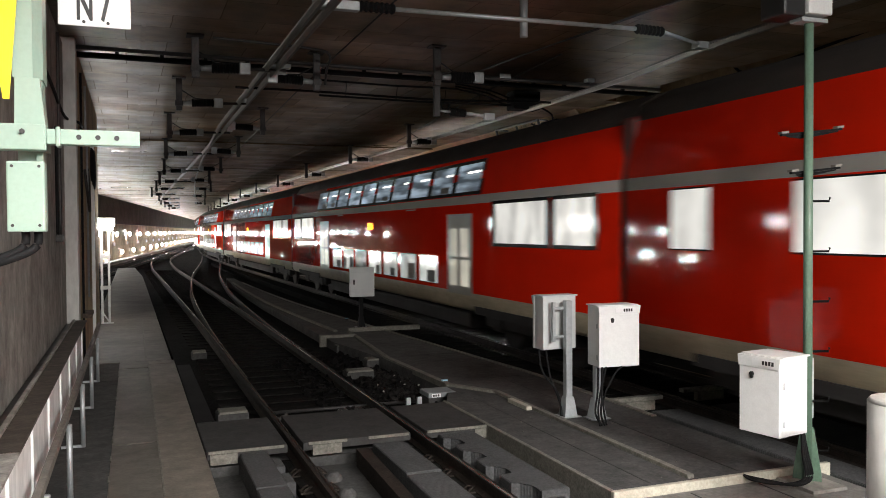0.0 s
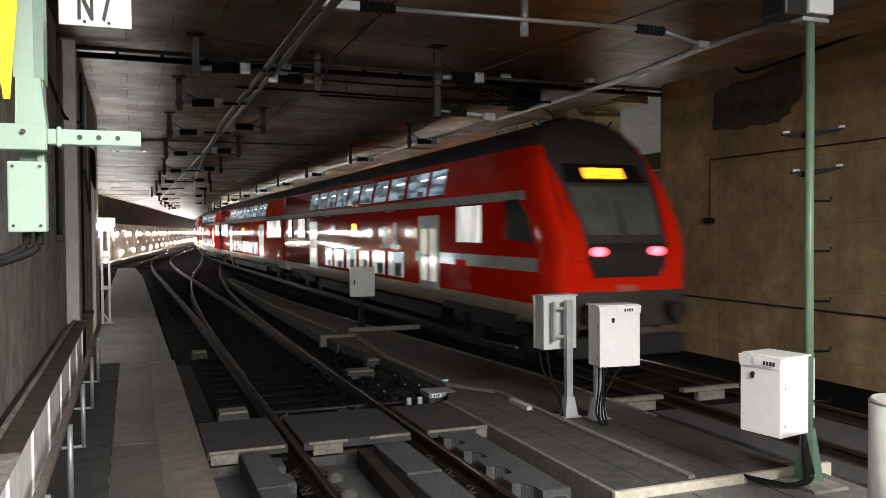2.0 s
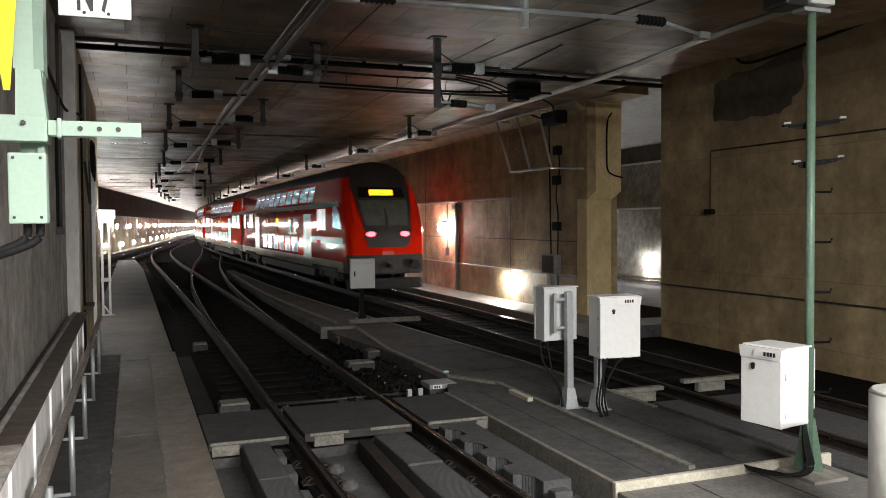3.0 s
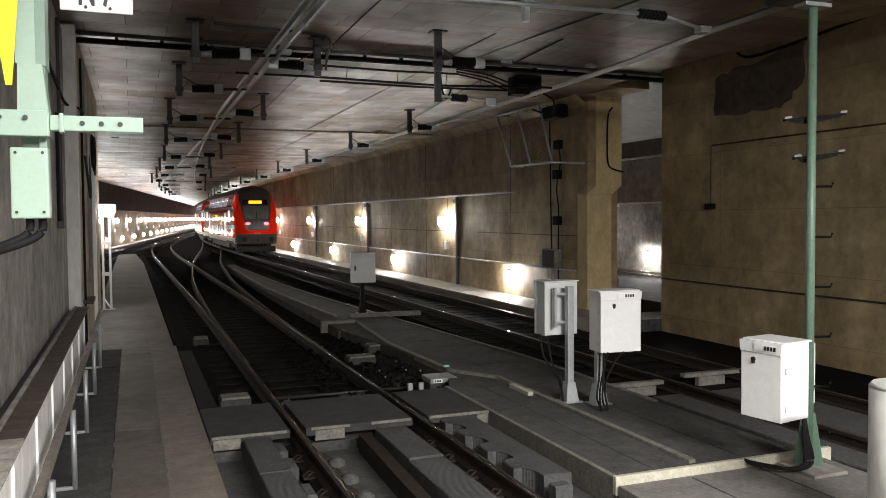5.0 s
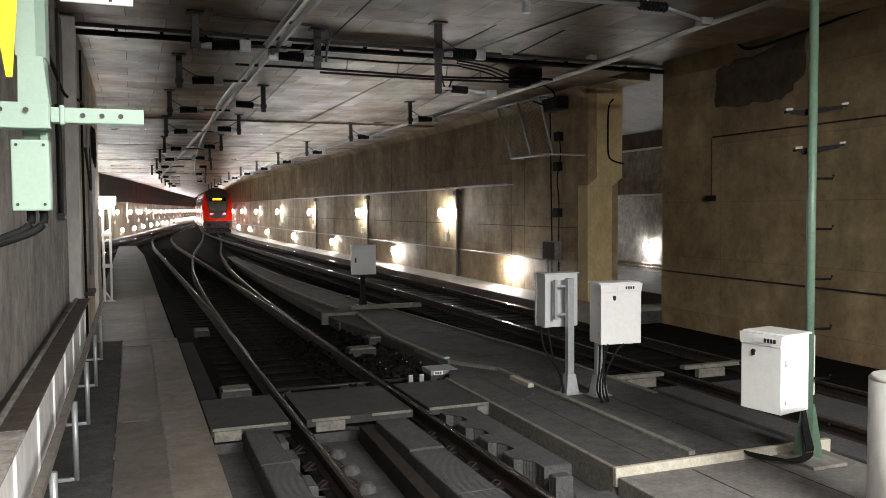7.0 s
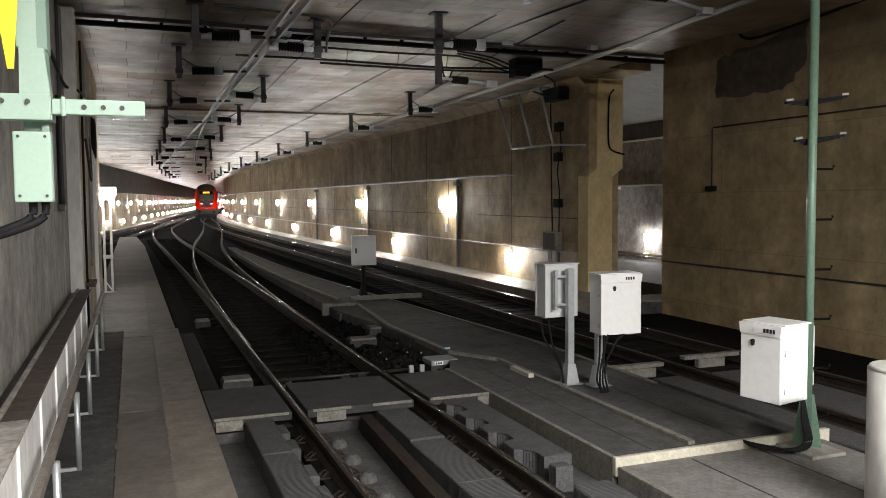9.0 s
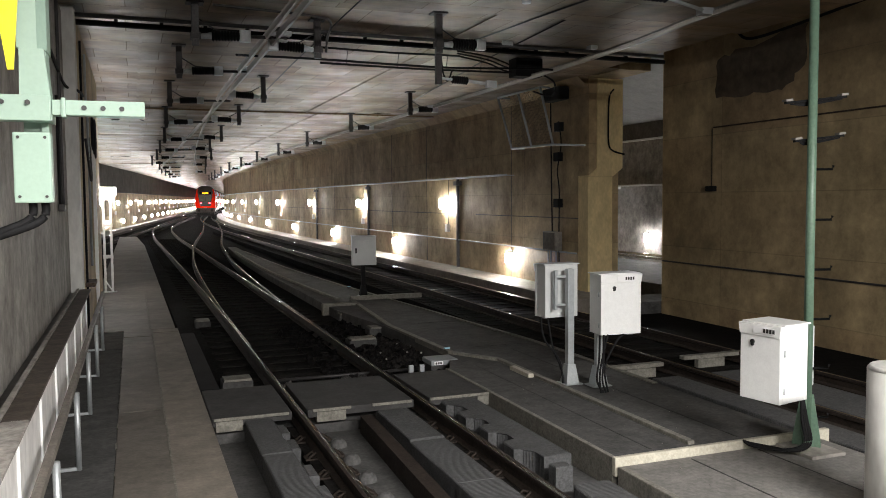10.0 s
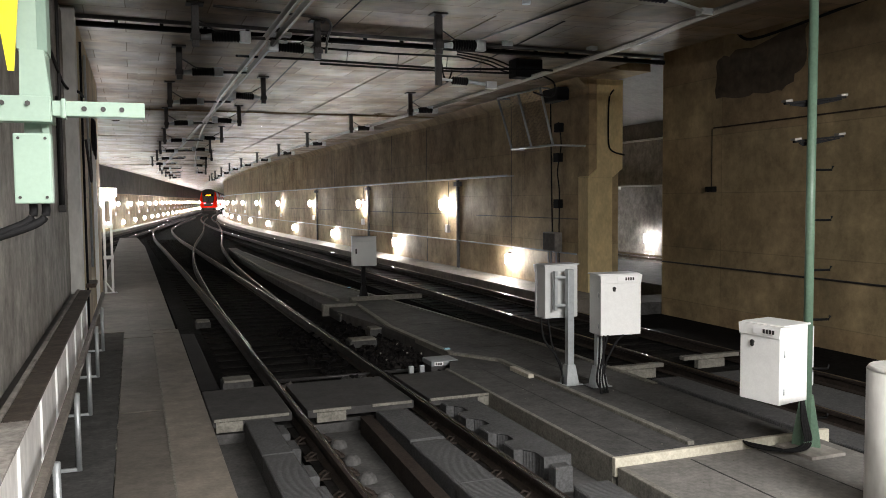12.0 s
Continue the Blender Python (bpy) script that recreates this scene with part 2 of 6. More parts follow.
RAIL_WEB = material("rusty_rail", (0.024, 0.017, 0.013), 0.75, 0.1, grain=40, amount=0.4, large=4, large_amount=0.5, blotch=0.40, spec=0.3)
RUST = material("rusty_steel", (0.075, 0.052, 0.038), 0.75, 0.2, grain=30, amount=0.4, large=3, large_amount=0.6)
STEEL = material("galvanised_steel", (0.46, 0.49, 0.50), 0.45, 0.6, grain=60, amount=0.05, large=4, large_amount=0.3, bump=0.05, blotch=0.12)
DARKSTEEL = material("dark_steel", (0.045, 0.043, 0.042), 0.5, 0.4, grain=40, amount=0.3, large=4, large_amount=0.4)
COPPER = material("conductor_alloy", (0.23, 0.22, 0.20), 0.36, 1.0, span=0.2, grain=40, amount=0.03, large=2, large_amount=0.12, bump=0.0)
RUBBER = material("black_rubber", (0.007, 0.007, 0.0075), 0.75, spec=0.2, grain=40, amount=0.2, bump=0.05)
WHITE = material("white_cabinet_paint", (0.82, 0.83, 0.82), 0.4, grain=60, amount=0.03, large=2.5, large_amount=0.06, bump=0.02, second=(0.55, 0.52, 0.46), blotch=0.04)
GREYBOX = material("grey_cabinet_paint", (0.60, 0.62, 0.61), 0.45, grain=60, amount=0.05, large=2.5, large_amount=0.2, bump=0.02)
MACHINE = material("grey_machine_paint", (0.26, 0.28, 0.29), 0.5, grain=60, amount=0.1, large=2.5, large_amount=0.4, bump=0.02)
MINT = material("mint_green_paint", (0.275, 0.385, 0.315), 0.4, grain=50, amount=0.04, large=3, large_amount=0.12, bump=0.02, second=(0.25, 0.33, 0.26))
GREEN = material("green_mast_paint", (0.13, 0.215, 0.155), 0.45, grain=40, amount=0.12, large=4, large_amount=0.5, bump=0.03, second=(0.08, 0.12, 0.08))
YELLOW = material("yellow_enamel", (0.95, 0.75, 0.0), 0.35, grain=50, amount=0.02, large=3, large_amount=0.05, bump=0.0)
SIGNWHITE = material("white_enamel", (0.86, 0.86, 0.86), 0.3, grain=50, amount=0.02, large=3, large_amount=0.05, bump=0.0)
MARKER = material("pale_blue_reflector", (0.45, 0.72, 0.85), 0.2, grain=60, amount=0.03, large=3, large_amount=0.05, bump=0.0)
INK = material("black_enamel", (0.02, 0.02, 0.02), 0.4, grain=50, amount=0.05, large=3, large_amount=0.1, bump=0.0)
RED = material("red_coach_paint", (0.84, 0.022, 0.005), 0.045, grain=60, amount=0.04, large=1.2, large_amount=0.3, bump=0.01, span=0.15, spec=0.11, second=(0.60, 0.014, 0.004))
COACHGREY = material("grey_coach_stripe", (0.52, 0.52, 0.50), 0.14, span=0.3, spec=0.3, grain=60, amount=0.05, large=2, large_amount=0.2, bump=0.01)
BEIGE = material("beige_coach_skirt", (0.52, 0.45, 0.32), 0.35, spec=0.3, grain=40, amount=0.1, large=1.2, large_amount=0.5, bump=0.02, stretch=(1, 0.4, 1), blotch=0.20)
ROOF = material("sooty_coach_roof", (0.055, 0.045, 0.04), 0.7, grain=30, amount=0.2, large=1, large_amount=0.4, blotch=0.30)
UNDER = material("coach_underframe", (0.018, 0.016, 0.015), 0.8, grain=30, amount=0.3, large=2, large_amount=0.4)
DARKGLASS = material("dark_coach_glass", (0.012, 0.014, 0.016), 0.08, grain=20, amount=0.1, large=1, large_amount=0.2, bump=0.0)
SCREEN = material("cab_windscreen", (0.14, 0.15, 0.13), 0.1, grain=6, amount=0.2, large=1.5, large_amount=0.6, bump=0.0)
PATCH = material("damp_patch", (0.105, 0.080, 0.055), 0.8, grain=6, amount=0.2, large=1.2, large_amount=0.5, bump=0.05, blotch=0.30)
BELLOWS = material("red_rubber_bellows", (0.12, 0.010, 0.006), 0.5, grain=20, amount=0.2, large=2, large_amount=0.4, bump=0.1, stretch=(1, 6, 1))
SIDECEIL = material("pale_concrete", (0.30, 0.30, 0.30), 0.6, grain=12, amount=0.1, large=0.8, large_amount=0.3, bump=0.05, blotch=0.1)
FADED = material("faded_red_paint", (0.52, 0.15, 0.12), 0.25, grain=30, amount=0.1, large=3, large_amount=0.6, bump=0.01, second=(0.62, 0.04, 0.02))
LIT = glowing("lit_coach_window", (1.0, 0.98, 0.92), 0.80, 0.45, 2.0, (1, 1.3, 0.6), (0.35, 0.6), 0.25)
LITLOW = glowing("dim_coach_window", (0.95, 0.98, 0.93), 0.46, 0.5, 1.1, (1, 0.9, 1.2), (0.40, 0.60), 0.55)
LITBLUE = glowing("blue_grey_coach_window", (0.66, 0.83, 1.0), 0.46, 0.88, 1.6, (1, 0.5, 4.0), (0.40, 0.66), 0.5)
DOORGLASS = glowing("lit_door_pane", (1.0, 0.95, 0.78), 0.50, 0.35, 1.4, (1, 1, 0.7), (0.4, 0.6), 0.3)
INLAMP = glowing("coach_lamp_tube", (1.0, 0.98, 0.93), 1.6)
SEAT = material("coach_seat_cloth", (0.26, 0.26, 0.25), 0.8, grain=20, amount=0.2, large=2, large_amount=0.4, bump=0.05)
DOORPAINT = material("beige_door_paint", (0.36, 0.34, 0.28), 0.35, grain=40, amount=0.05, large=2, large_amount=0.3, bump=0.02, blotch=0.1, spec=0.3)
AMBER = glowing("amber_display", (1.0, 0.36, 0.015), 4.2, 0.7, 16)
TAIL = glowing("tail_lamp", (1.0, 0.04, 0.055), 12.0)
TUBE = glowing("wall_lamp_tube", (1.0, 0.98, 0.95), 360.0)
GLARE = glowing("stand_lamp_glass", (1.0, 0.95, 0.90), 60.0)


# ---------------------------------------------------------------- helpers
def link_mesh(name, bm, mats):
    me = bpy.data.meshes.new(name)
    bmesh.ops.recalc_face_normals(bm, faces=bm.faces)
    bm.to_mesh(me)
    bm.free()
    for m in (mats if isinstance(mats, (list, tuple)) else [mats]):
        me.materials.append(m)
    return new(name, me)


def part(name, bm, mats, parent=None, label=""):
    ob = link_mesh(name, bm, mats)
    ob.parent = parent
    return tagged(ob, label)


def share(name, src, parent, m):
    """Another object on the mesh of src."""
    ob = new(name, src.data)
    ob.parent = parent
    ob.matrix_basis = m
    return ob


def empty(name, m=None):
    ob = new(name)
    ob.empty_display_size = 0.2
    if m is not None:
        ob.matrix_basis = m
    return ob


def box(bm, x0, x1, y0, y1, z0, z1, bevel=0.0, mat=0, m=None):
    r = bmesh.ops.create_cube(bm, size=1.0)
    vs = r["verts"]
    for v in vs:
        v.co = Vector((x0 + (v.co.x + 0.5) * (x1 - x0), y0 + (v.co.y + 0.5) * (y1 - y0), z0 + (v.co.z + 0.5) * (z1 - z0)))
    fs = list({f for v in vs for f in v.link_faces})
    for f in fs:
        f.material_index = mat
    if bevel:
        es = list({e for f in fs for e in f.edges})
        vs = list({v for f in bmesh.ops.bevel(bm, geom=es, offset=bevel, segments=2, affect="EDGES", profile=0.6, material=-1)["faces"] for v in f.verts} | {v for v in vs if v.is_valid})
    if m is not None:
        bmesh.ops.transform(bm, matrix=m, verts=[v for v in vs if v.is_valid])
    return bm


def rod(bm, a, b, r, seg=10, r2=None, mat=0):
    a, b = Vector(a), Vector(b)
    d = b - a
    res = bmesh.ops.create_cone(bm, cap_ends=True, segments=seg, radius1=r, radius2=r if r2 is None else r2, depth=d.length,
                                matrix=Matrix.Translation((a + b) / 2) @ d.to_track_quat("Z", "Y").to_matrix().to_4x4())
    for f in {f for v in res["verts"] for f in v.link_faces}:
        f.material_index = mat
        f.smooth = len(f.verts) == 4
    return bm


def tube(bm, pts, r, seg=8):
    """A bent cable or pipe through the points."""
    pts = [Vector(q) for q in pts]
    rings = []
    for i, q in enumerate(pts):
        d = (pts[min(i + 1, len(pts) - 1)] - pts[max(i - 1, 0)]).normalized()
        side = d.cross(Vector((0, 0, 1)) if abs(d.z) < 0.9 else Vector((1, 0, 0))).normalized()
        up = side.cross(d)
        rings.append([bm.verts.new(q + r * (math.cos(k * math.tau / seg) * side + math.sin(k * math.tau / seg) * up)) for k in range(seg)])
    for a, b in zip(rings[:-1], rings[1:]):
        for k in range(seg):
            bm.faces.new((a[k], a[(k + 1) % seg], b[(k + 1) % seg], b[k])).smooth = True
    bm.faces.new(rings[0])
    bm.faces.new(rings[-1])
    return bm


def curve(pts, n=10):
    """A smooth line through the points."""
    pts = [Vector(q) for q in pts]
    out = []
    for i in range(len(pts) - 1):
        p0, p1, p2, p3 = pts[max(i - 1, 0)], pts[i], pts[i + 1], pts[min(i + 2, len(pts) - 1)]
        for k in range(n):
            t = k / n
            out.append(0.5 * ((2 * p1) + (p2 - p0) * t + (2 * p0 - 5 * p1 + 4 * p2 - p3) * t * t + (3 * p1 - p0 - 3 * p2 + p3) * t ** 3))
    return out + [pts[-1]]


def sweep(bm, line, profile, mat=None, closed=True):
    """Sweeps a profile of (sideways, up) along a line on the ground."""
    line = [Vector(q) for q in line]
    rings = []
    for i, q in enumerate(line):
        d = line[min(i + 1, len(line) - 1)] - line[max(i - 1, 0)]
        d.z = 0
        d.normalize()
        s = Vector((d.y, -d.x, 0))
        rings.append([bm.verts.new(q + u * s + Vector((0, 0, w))) for u, w in profile])
    n = len(profile)
    for a, b in zip(rings[:-1], rings[1:]):
        for k in range(n if closed else n - 1):
            f = bm.faces.new((a[k], a[(k + 1) % n], b[(k + 1) % n], b[k]))
            if mat:
                f.material_index = mat[k]
    if closed:
        bm.faces.new(rings[0])
        bm.faces.new(rings[-1])
    return bm


def slab(bm, outline, z0, z1):
    """A flat plate with any outline."""
    lo = [bm.verts.new((x, y, z0)) for x, y in outline]
    hi = [bm.verts.new((x, y, z1)) for x, y in outline]
    bm.faces.new(lo)
    bm.faces.new(hi)
    n = len(outline)
    for k in range(n):
        bm.faces.new((lo[k], lo[(k + 1) % n], hi[(k + 1) % n], hi[k]))
    return bm


def fresh():
    return bmesh.new()


def structure(name, bm, mats, label, category):
    return tagged(link_mesh(name, bm, mats), label, category, kind="structure")


# ---------------------------------------------------------------- the plan: lines of the tracks (x at y)
def smooth_line(rows):
    """x and y rows, filled in smoothly."""
    return curve([(x, y, 0) for x, y in rows], 12)


def right_x(y):
    """The centre line of the track on which the train runs."""
    if y < 20:
        return 8.17
    if y < 60:
        return 8.17 - 0.011 * (y - 20) * min(1, (y - 20) / 12)
    if y < 150:
        return 7.73 - 0.011 * (y - 60) + 0.00072 * (y - 60) ** 2
    return 7.73 - 0.011 * 90 + 0.00072 * 8100 + (0.1186) * (y - 150)


RIGHT = [(right_x(y), y, 0) for y in [-24 + 4 * k for k in range(120)]]
MAIN = smooth_line([(2.5, -10), (2.5, 0), (2.5, 10), (2.49, 20), (2.40, 30), (2.22, 45), (2.08, 60), (2.5, 78), (4.0, 95), (5.6, 109), (8.1, 130)])
CROSS = smooth_line([(2.53, 14), (2.6, 22), (2.9, 32), (3.35, 40), (4.1, 50), (5.9, 68), (7.25, 84), (9.35, 110), (11.4, 130)])
LEFT = smooth_line([(-6.5, 15), (-0.55, 66), (0.80, 77), (2.9, 94), (5.2, 114), (7.3, 133), (9.6, 152), (11.9, 171), (14.1, 190), (16.4, 209), (18.7, 228), (21, 247), (23.3, 266), (25.6, 285), (27.9, 304), (30.2, 323), (32.5, 342)])

# ---------------------------------------------------------------- floor, slabs and walls
BED = -0.42
structure("ground", slab(fresh(), [(-30, -26), (40, -26), (80, 460), (-30, 460)], BED - 0.3, BED), TRACKBED, "near-black trackbed of the rail tunnel", "ground")

walkway = structure("walkway_left", box(fresh(), -0.95, 0.745, 1.5, 16.5, BED, -0.03), FLOOR, "dusty concrete walkway beside the track", "walkway")
box_far = fresh()
slab(box_far, [(-0.95, 16.5), (0.70, 16.5), (0.62, 34), (0.55, 48), (0.2, 60), (-0.9, 60)], BED, 0.0)
far_walk = structure("walkway_far", box_far, WETSLAB, "dusty concrete walkway running deeper into the tunnel", "walkway")
part("joint_strip", box(fresh(), 0.235, 0.26, 16.6, 44, -0.01, 0.006, 0.003), EDGE, far_walk, "worn pale joint filler")
structure("platform_end", box(fresh(), -0.95, 1.2, -26, 1.5, BED, 0.84, 0.01), FLOOR, "concrete platform end", "platform")

# paving plates of the walkway, with open joints
def walkway_plates():
    rng = random.Random(4)
    for x0, x1, name in ((-0.94, -0.228, 1), (-0.222, 0.268, 2), (0.276, 0.742, 3)):
        y = 1.6 + 0.3 * name
        while y < 16.4:
            ln = rng.uniform(1.5, 2.2)
            y1 = min(y + ln, 16.48)
            dz = rng.uniform(-0.004, 0.004) - (0.012 if name == 1 else 0)
            part("plate", box(fresh(), x0, x1, y, y1 - 0.006, -0.028, 0.0 + dz, 0.003), (SLAB, WETSLAB, FLOOR)[name - 1], walkway)
            y = y1
    for k in range(11):
        y = 7.0 + 0.85 * k + rng.uniform(-0.3, 0.3)
        part("joint_filler", box(fresh(), -0.234 + rng.uniform(-0.003, 0.003), -0.218, y, y + rng.uniform(0.06, 0.26), -0.02, 0.0055, 0.002), EDGE, walkway, "crumbling pale joint filler")
    part("joint_strip", box(fresh(), 0.262, 0.282, 1.9, 16.45, -0.02, 0.004, 0.003), EDGE, walkway, "worn pale joint filler")


mid = [(4.208, 6.525), (6.40, 6.525), (6.42, 11.5), (6.24, 14.4), (5.98, 17.5), (5.55, 23), (5.15, 30), (4.95, 40), (5.0, 44), (4.6, 44), (4.25, 36), (4.12, 28), (4.15, 17.8), (4.5, 15.0), (4.62, 12.0), (4.208, 10.9)]
structure("island_slab", slab(fresh(), mid, BED, -0.006), SLAB, "dusty concrete slab between the tracks", "slab")
structure("low_slab", slab(fresh(), [(4.222, -20), (6.6, -20), (6.6, 6.455), (4.222, 6.455)], BED, -0.065), LOWSLAB, "lower dusty concrete slab with stains", "slab")
structure("bench_right", sweep(fresh(), [(right_x(y), y, 0) for y in range(17, 160, 6)], [(1.55, BED), (3.0, BED), (3.0, 0.02), (1.55, 0.02)]), FLOOR, "pale concrete bench along the tunnel wall", "bench")



def curb(name, x0, x1, y0, y1, z0, z1, label, mat=EDGE):
    return structure(name, box(fresh(), x0, x1, y0, y1, z0, z1, 0.012), mat, label, "kerb")


# level slab over the track, in plates that leave the rails free
crossing = structure("crossing_slab", box(fresh(), 0.76, 4.235, 9.46, 10.86, BED, -0.20), SLAB, "concrete crossing laid level with the rails", "slab")
for x0, x1 in ((0.76, 1.66), (1.84, 3.15), (3.35, 4.235)):
    part("plate", box(fresh(), x0, x1, 9.40, 10.9, -0.10, -0.004, 0.012), PLATE, crossing)
for x0, x1 in ((0.78, 1.62), (1.90, 2.36), (2.62, 3.12), (3.36, 4.22)):
    part("plate_edge", box(fresh(), x0, x1, 9.375, 9.40, -0.032, 0.003, 0.006), EDGE, crossing, "chipped pale concrete edge with rust")
for x0, x1 in ((0.80, 1.10), (1.95, 2.30), (4.0, 4.22)):
    part("support_block", box(fresh(), x0, x1, 9.39, 9.5, -0.16, -0.04, 0.006), EDGE, crossing, "pale grey support block")
curb("trench_edge", 4.15, 4.205, 6.53, 10.95, -0.30, 0.008, "worn pale concrete edge along the track pit")
curb("step_edge", 4.14, 6.74, 6.46, 6.52, -0.16, 0.022, "chipped cream concrete kerb across the slab", KERB)
curb("step_edge_return", 4.15, 4.22, 2.0, 6.44, -0.30, -0.055, "worn concrete edge of the lower slab")
curb("kerb_long", 5.08, 5.16, 6.62, 11.2, -0.02, 0.035, "low cream concrete kerb along the slab")
for k, (a, b) in enumerate((((5.12, 11.2), (4.66, 12.0)), ((4.66, 12.0), (4.56, 15.0)), ((4.56, 15.0), (4.9, 19.3)))):
    kb = fresh()
    sweep(kb, [(a[0], a[1], 0), (b[0], b[1], 0)], [(-0.05, -0.06), (0.05, -0.06), (0.05, 0.03), (-0.05, 0.03)])
    structure("kerb_bend_%d" % (k + 1), kb, EDGE, "low cream concrete kerb bending round the turnout", "kerb")
curb("kerb_stone", 4.99, 5.075, 9.95, 10.55, -0.02, 0.05, "bright chipped kerb stone beside the long kerb", KERB)
curb("kerb_cross", 4.9, 6.72, 19.30, 19.44, -0.02, 0.09, "cream concrete kerb across the slab beside the small cabinet")
curb("kerb_box", 4.0, 4.85, 18.4, 18.55, -0.3, 0.06, "cream concrete box edge near the turnout")
kb = fresh()
sweep(kb, curve([(6.36, 9.0, 0), (6.36, 12.3, 0), (6.2, 14.4, 0), (5.95, 17.5, 0), (5.5, 23, 0), (5.1, 30, 0), (4.93, 40, 0)], 4), [(-0.03, -0.1), (0.05, -0.1), (0.05, 0.012), (-0.03, 0.012)])
structure("slab_edge_line", kb, EDGE, "pale worn edge of the slab along the track", "kerb")
kb = fresh()
sweep(kb, curve([(4.62, 19.5, 0), (4.42, 24, 0), (4.3, 30, 0), (4.5, 40, 0)], 4), [(-0.04, -0.06), (0.04, -0.06), (0.04, 0.04), (-0.04, 0.04)])
structure("slab_edge_inner", kb, EDGE, "pale worn edge of the slab along the turnout", "kerb")

CEIL = 5.5
def ceilings():
    b = fresh()
    box(b, -14, 10.6, -26, 12.4, CEIL - 0.06, CEIL + 1.0)
    box(b, -14, 10.6, 12.402, 16.9, CEIL, CEIL + 1.0)
    box(b, 10.602, 30, -26, 16.9, CEIL + 0.65, CEIL + 1.0)
    box(b, -14, 11.72, 16.902, 28.7, CEIL, CEIL + 0.5)
    box(b, -14, 11.72, 28.72, 70, CEIL - 0.05, CEIL + 0.5)
    box(b, -14, 90, 70.02, 460, CEIL - 0.08, CEIL + 0.5)
    for x in (5.75, 0.2):
        box(b, x, x + 0.06, 12.42, 28.68, CEIL - 0.02, CEIL + 0.01)
    for x in (6.1, 0.4):
        box(b, x, x + 0.07, 28.75, 69, CEIL - 0.075, CEIL - 0.04)
    for y in (40, 52, 63):
        box(b, -13, 11.7, y, y + 0.05, CEIL - 0.065, CEIL - 0.04)
    return b


structure("ceiling", ceilings(), CEILING, "board-marked concrete tunnel ceiling with a dull sheen", "ceiling")

# left wall with its column, and where it ends
structure("wall_left", box(fresh(), -2.4, -0.95, -26, 14.1, BED, CEIL - 0.1), CONCRETE_GREY, "stained grey concrete wall beside the walkway", "wall")
structure("wall_left_far", box(fresh(), -2.4, -0.80, 14.5, 23.4, BED, CEIL), CONCRETE, "brownish concrete wall behind the column", "wall")
structure("column_left", box(fresh(), -2.2, -0.77, 14.1, 14.5, BED, CEIL, 0.012), PALEPOST, "pale concrete wall column", "column")

# walls of the far tunnel
structure("wall_right", sweep(fresh(), [(right_x(y), y, 0) for y in [18.27, 24, 30, 36, 42, 48, 54, 60] + [66 + 6 * k for k in range(64)]], [(2.72, BED), (3.6, BED), (3.6, CEIL), (2.72, CEIL)]), CONCRETE,
          "stained brown concrete tunnel wall lit by lamps", "wall")
structure("haunch_right", sweep(fresh(), [(right_x(y), y, 0) for y in [18.3, 24, 30, 36, 42, 48, 54, 60] + [66 + 6 * k for k in range(40)]], [(2.40, CEIL + 0.01), (2.71, 5.24), (2.71, CEIL + 0.01)]), CONCRETE,
          "sloping concrete haunch between wall and ceiling", "haunch")
LEFTWALL = [(q.x, q.y, 0) for q in LEFT if q.y > 14]
structure("wall_far_left", sweep(fresh(), LEFTWALL, [(-2.5, BED), (-3.4, BED), (-3.4, CEIL), (-2.5, CEIL)]), CONCRETE, "long curved concrete tunnel wall lit by lamps", "wall")
structure("bench_left", sweep(fresh(), LEFTWALL, [(-2.5, BED), (-1.7, BED), (-1.7, 0.0), (-2.5, 0.0)]), EDGE, "pale concrete bench along the far wall", "bench")
# the lamp falloff on the upper wall is put into this dark band
structure("wall_far_left_band", sweep(fresh(), LEFTWALL, [(-2.5, 3.2), (-2.5, CEIL), (-2.25, CEIL), (-2.25, 3.2)]), CONCRETE_DARK, "overhanging wall band with the unlit dark above the lamps in its colour", "wall")

# near right wall, pillar, lintel and the side tunnel behind the opening
structure("wall_side", box(fresh(), 12.1, 13.0, -26, 16.85, BED, CEIL + 0.66, 0.015), CONCRETE, "large bare brown concrete wall with stains", "wall")
structure("pillar_foot", box(fresh(), 10.86, 11.58, 18.25, 18.75, BED, 2.975, 0.015), PILLAR, "ochre painted concrete pillar with a stepped foot", "pillar")
pl = fresh()
sweep(pl, [(11.4, 18.24, 0), (11.4, 18.76, 0)], [(-0.545, 2.98), (0.185, 2.98), (0.47, 3.2), (0.47, 5.465), (-0.28, 5.465), (-0.28, 3.2)])
structure("pillar_shaft", pl, PILLAR, "ochre painted pillar shaft stepping out over its foot", "pillar")
structure("lintel", box(fresh(), 10.88, 11.75, 16.86, 18.8, 5.47, CEIL + 0.7), CONCRETE, "concrete beam over the side opening", "beam")
structure("threshold", box(fresh(), 10.3, 13.2, 16.9, 18.2, BED, -0.12), SLAB, "low concrete sill of the side opening", "sill")
structure("side_track_bed", box(fresh(), 13.2, 17.5, 8, 58, BED, 0.1), SLAB, "raised concrete floor of the neighbouring tunnel", "floor")
structure("ceiling_side", sweep(fresh(), [(12, 16.92, 0), (12, 57.9, 0)], [(-0.25, 6.22), (5.5, 5.14), (5.5, 5.34), (-0.25, 6.42)]), SIDECEIL, "pale smooth ceiling of the neighbouring tunnel", "ceiling")
structure("wall_side_tunnel", box(fresh(), 17.5, 18.2, 5, 60, BED, CEIL), CONCRETE_GREY, "grey wall of the neighbouring tunnel", "wall")
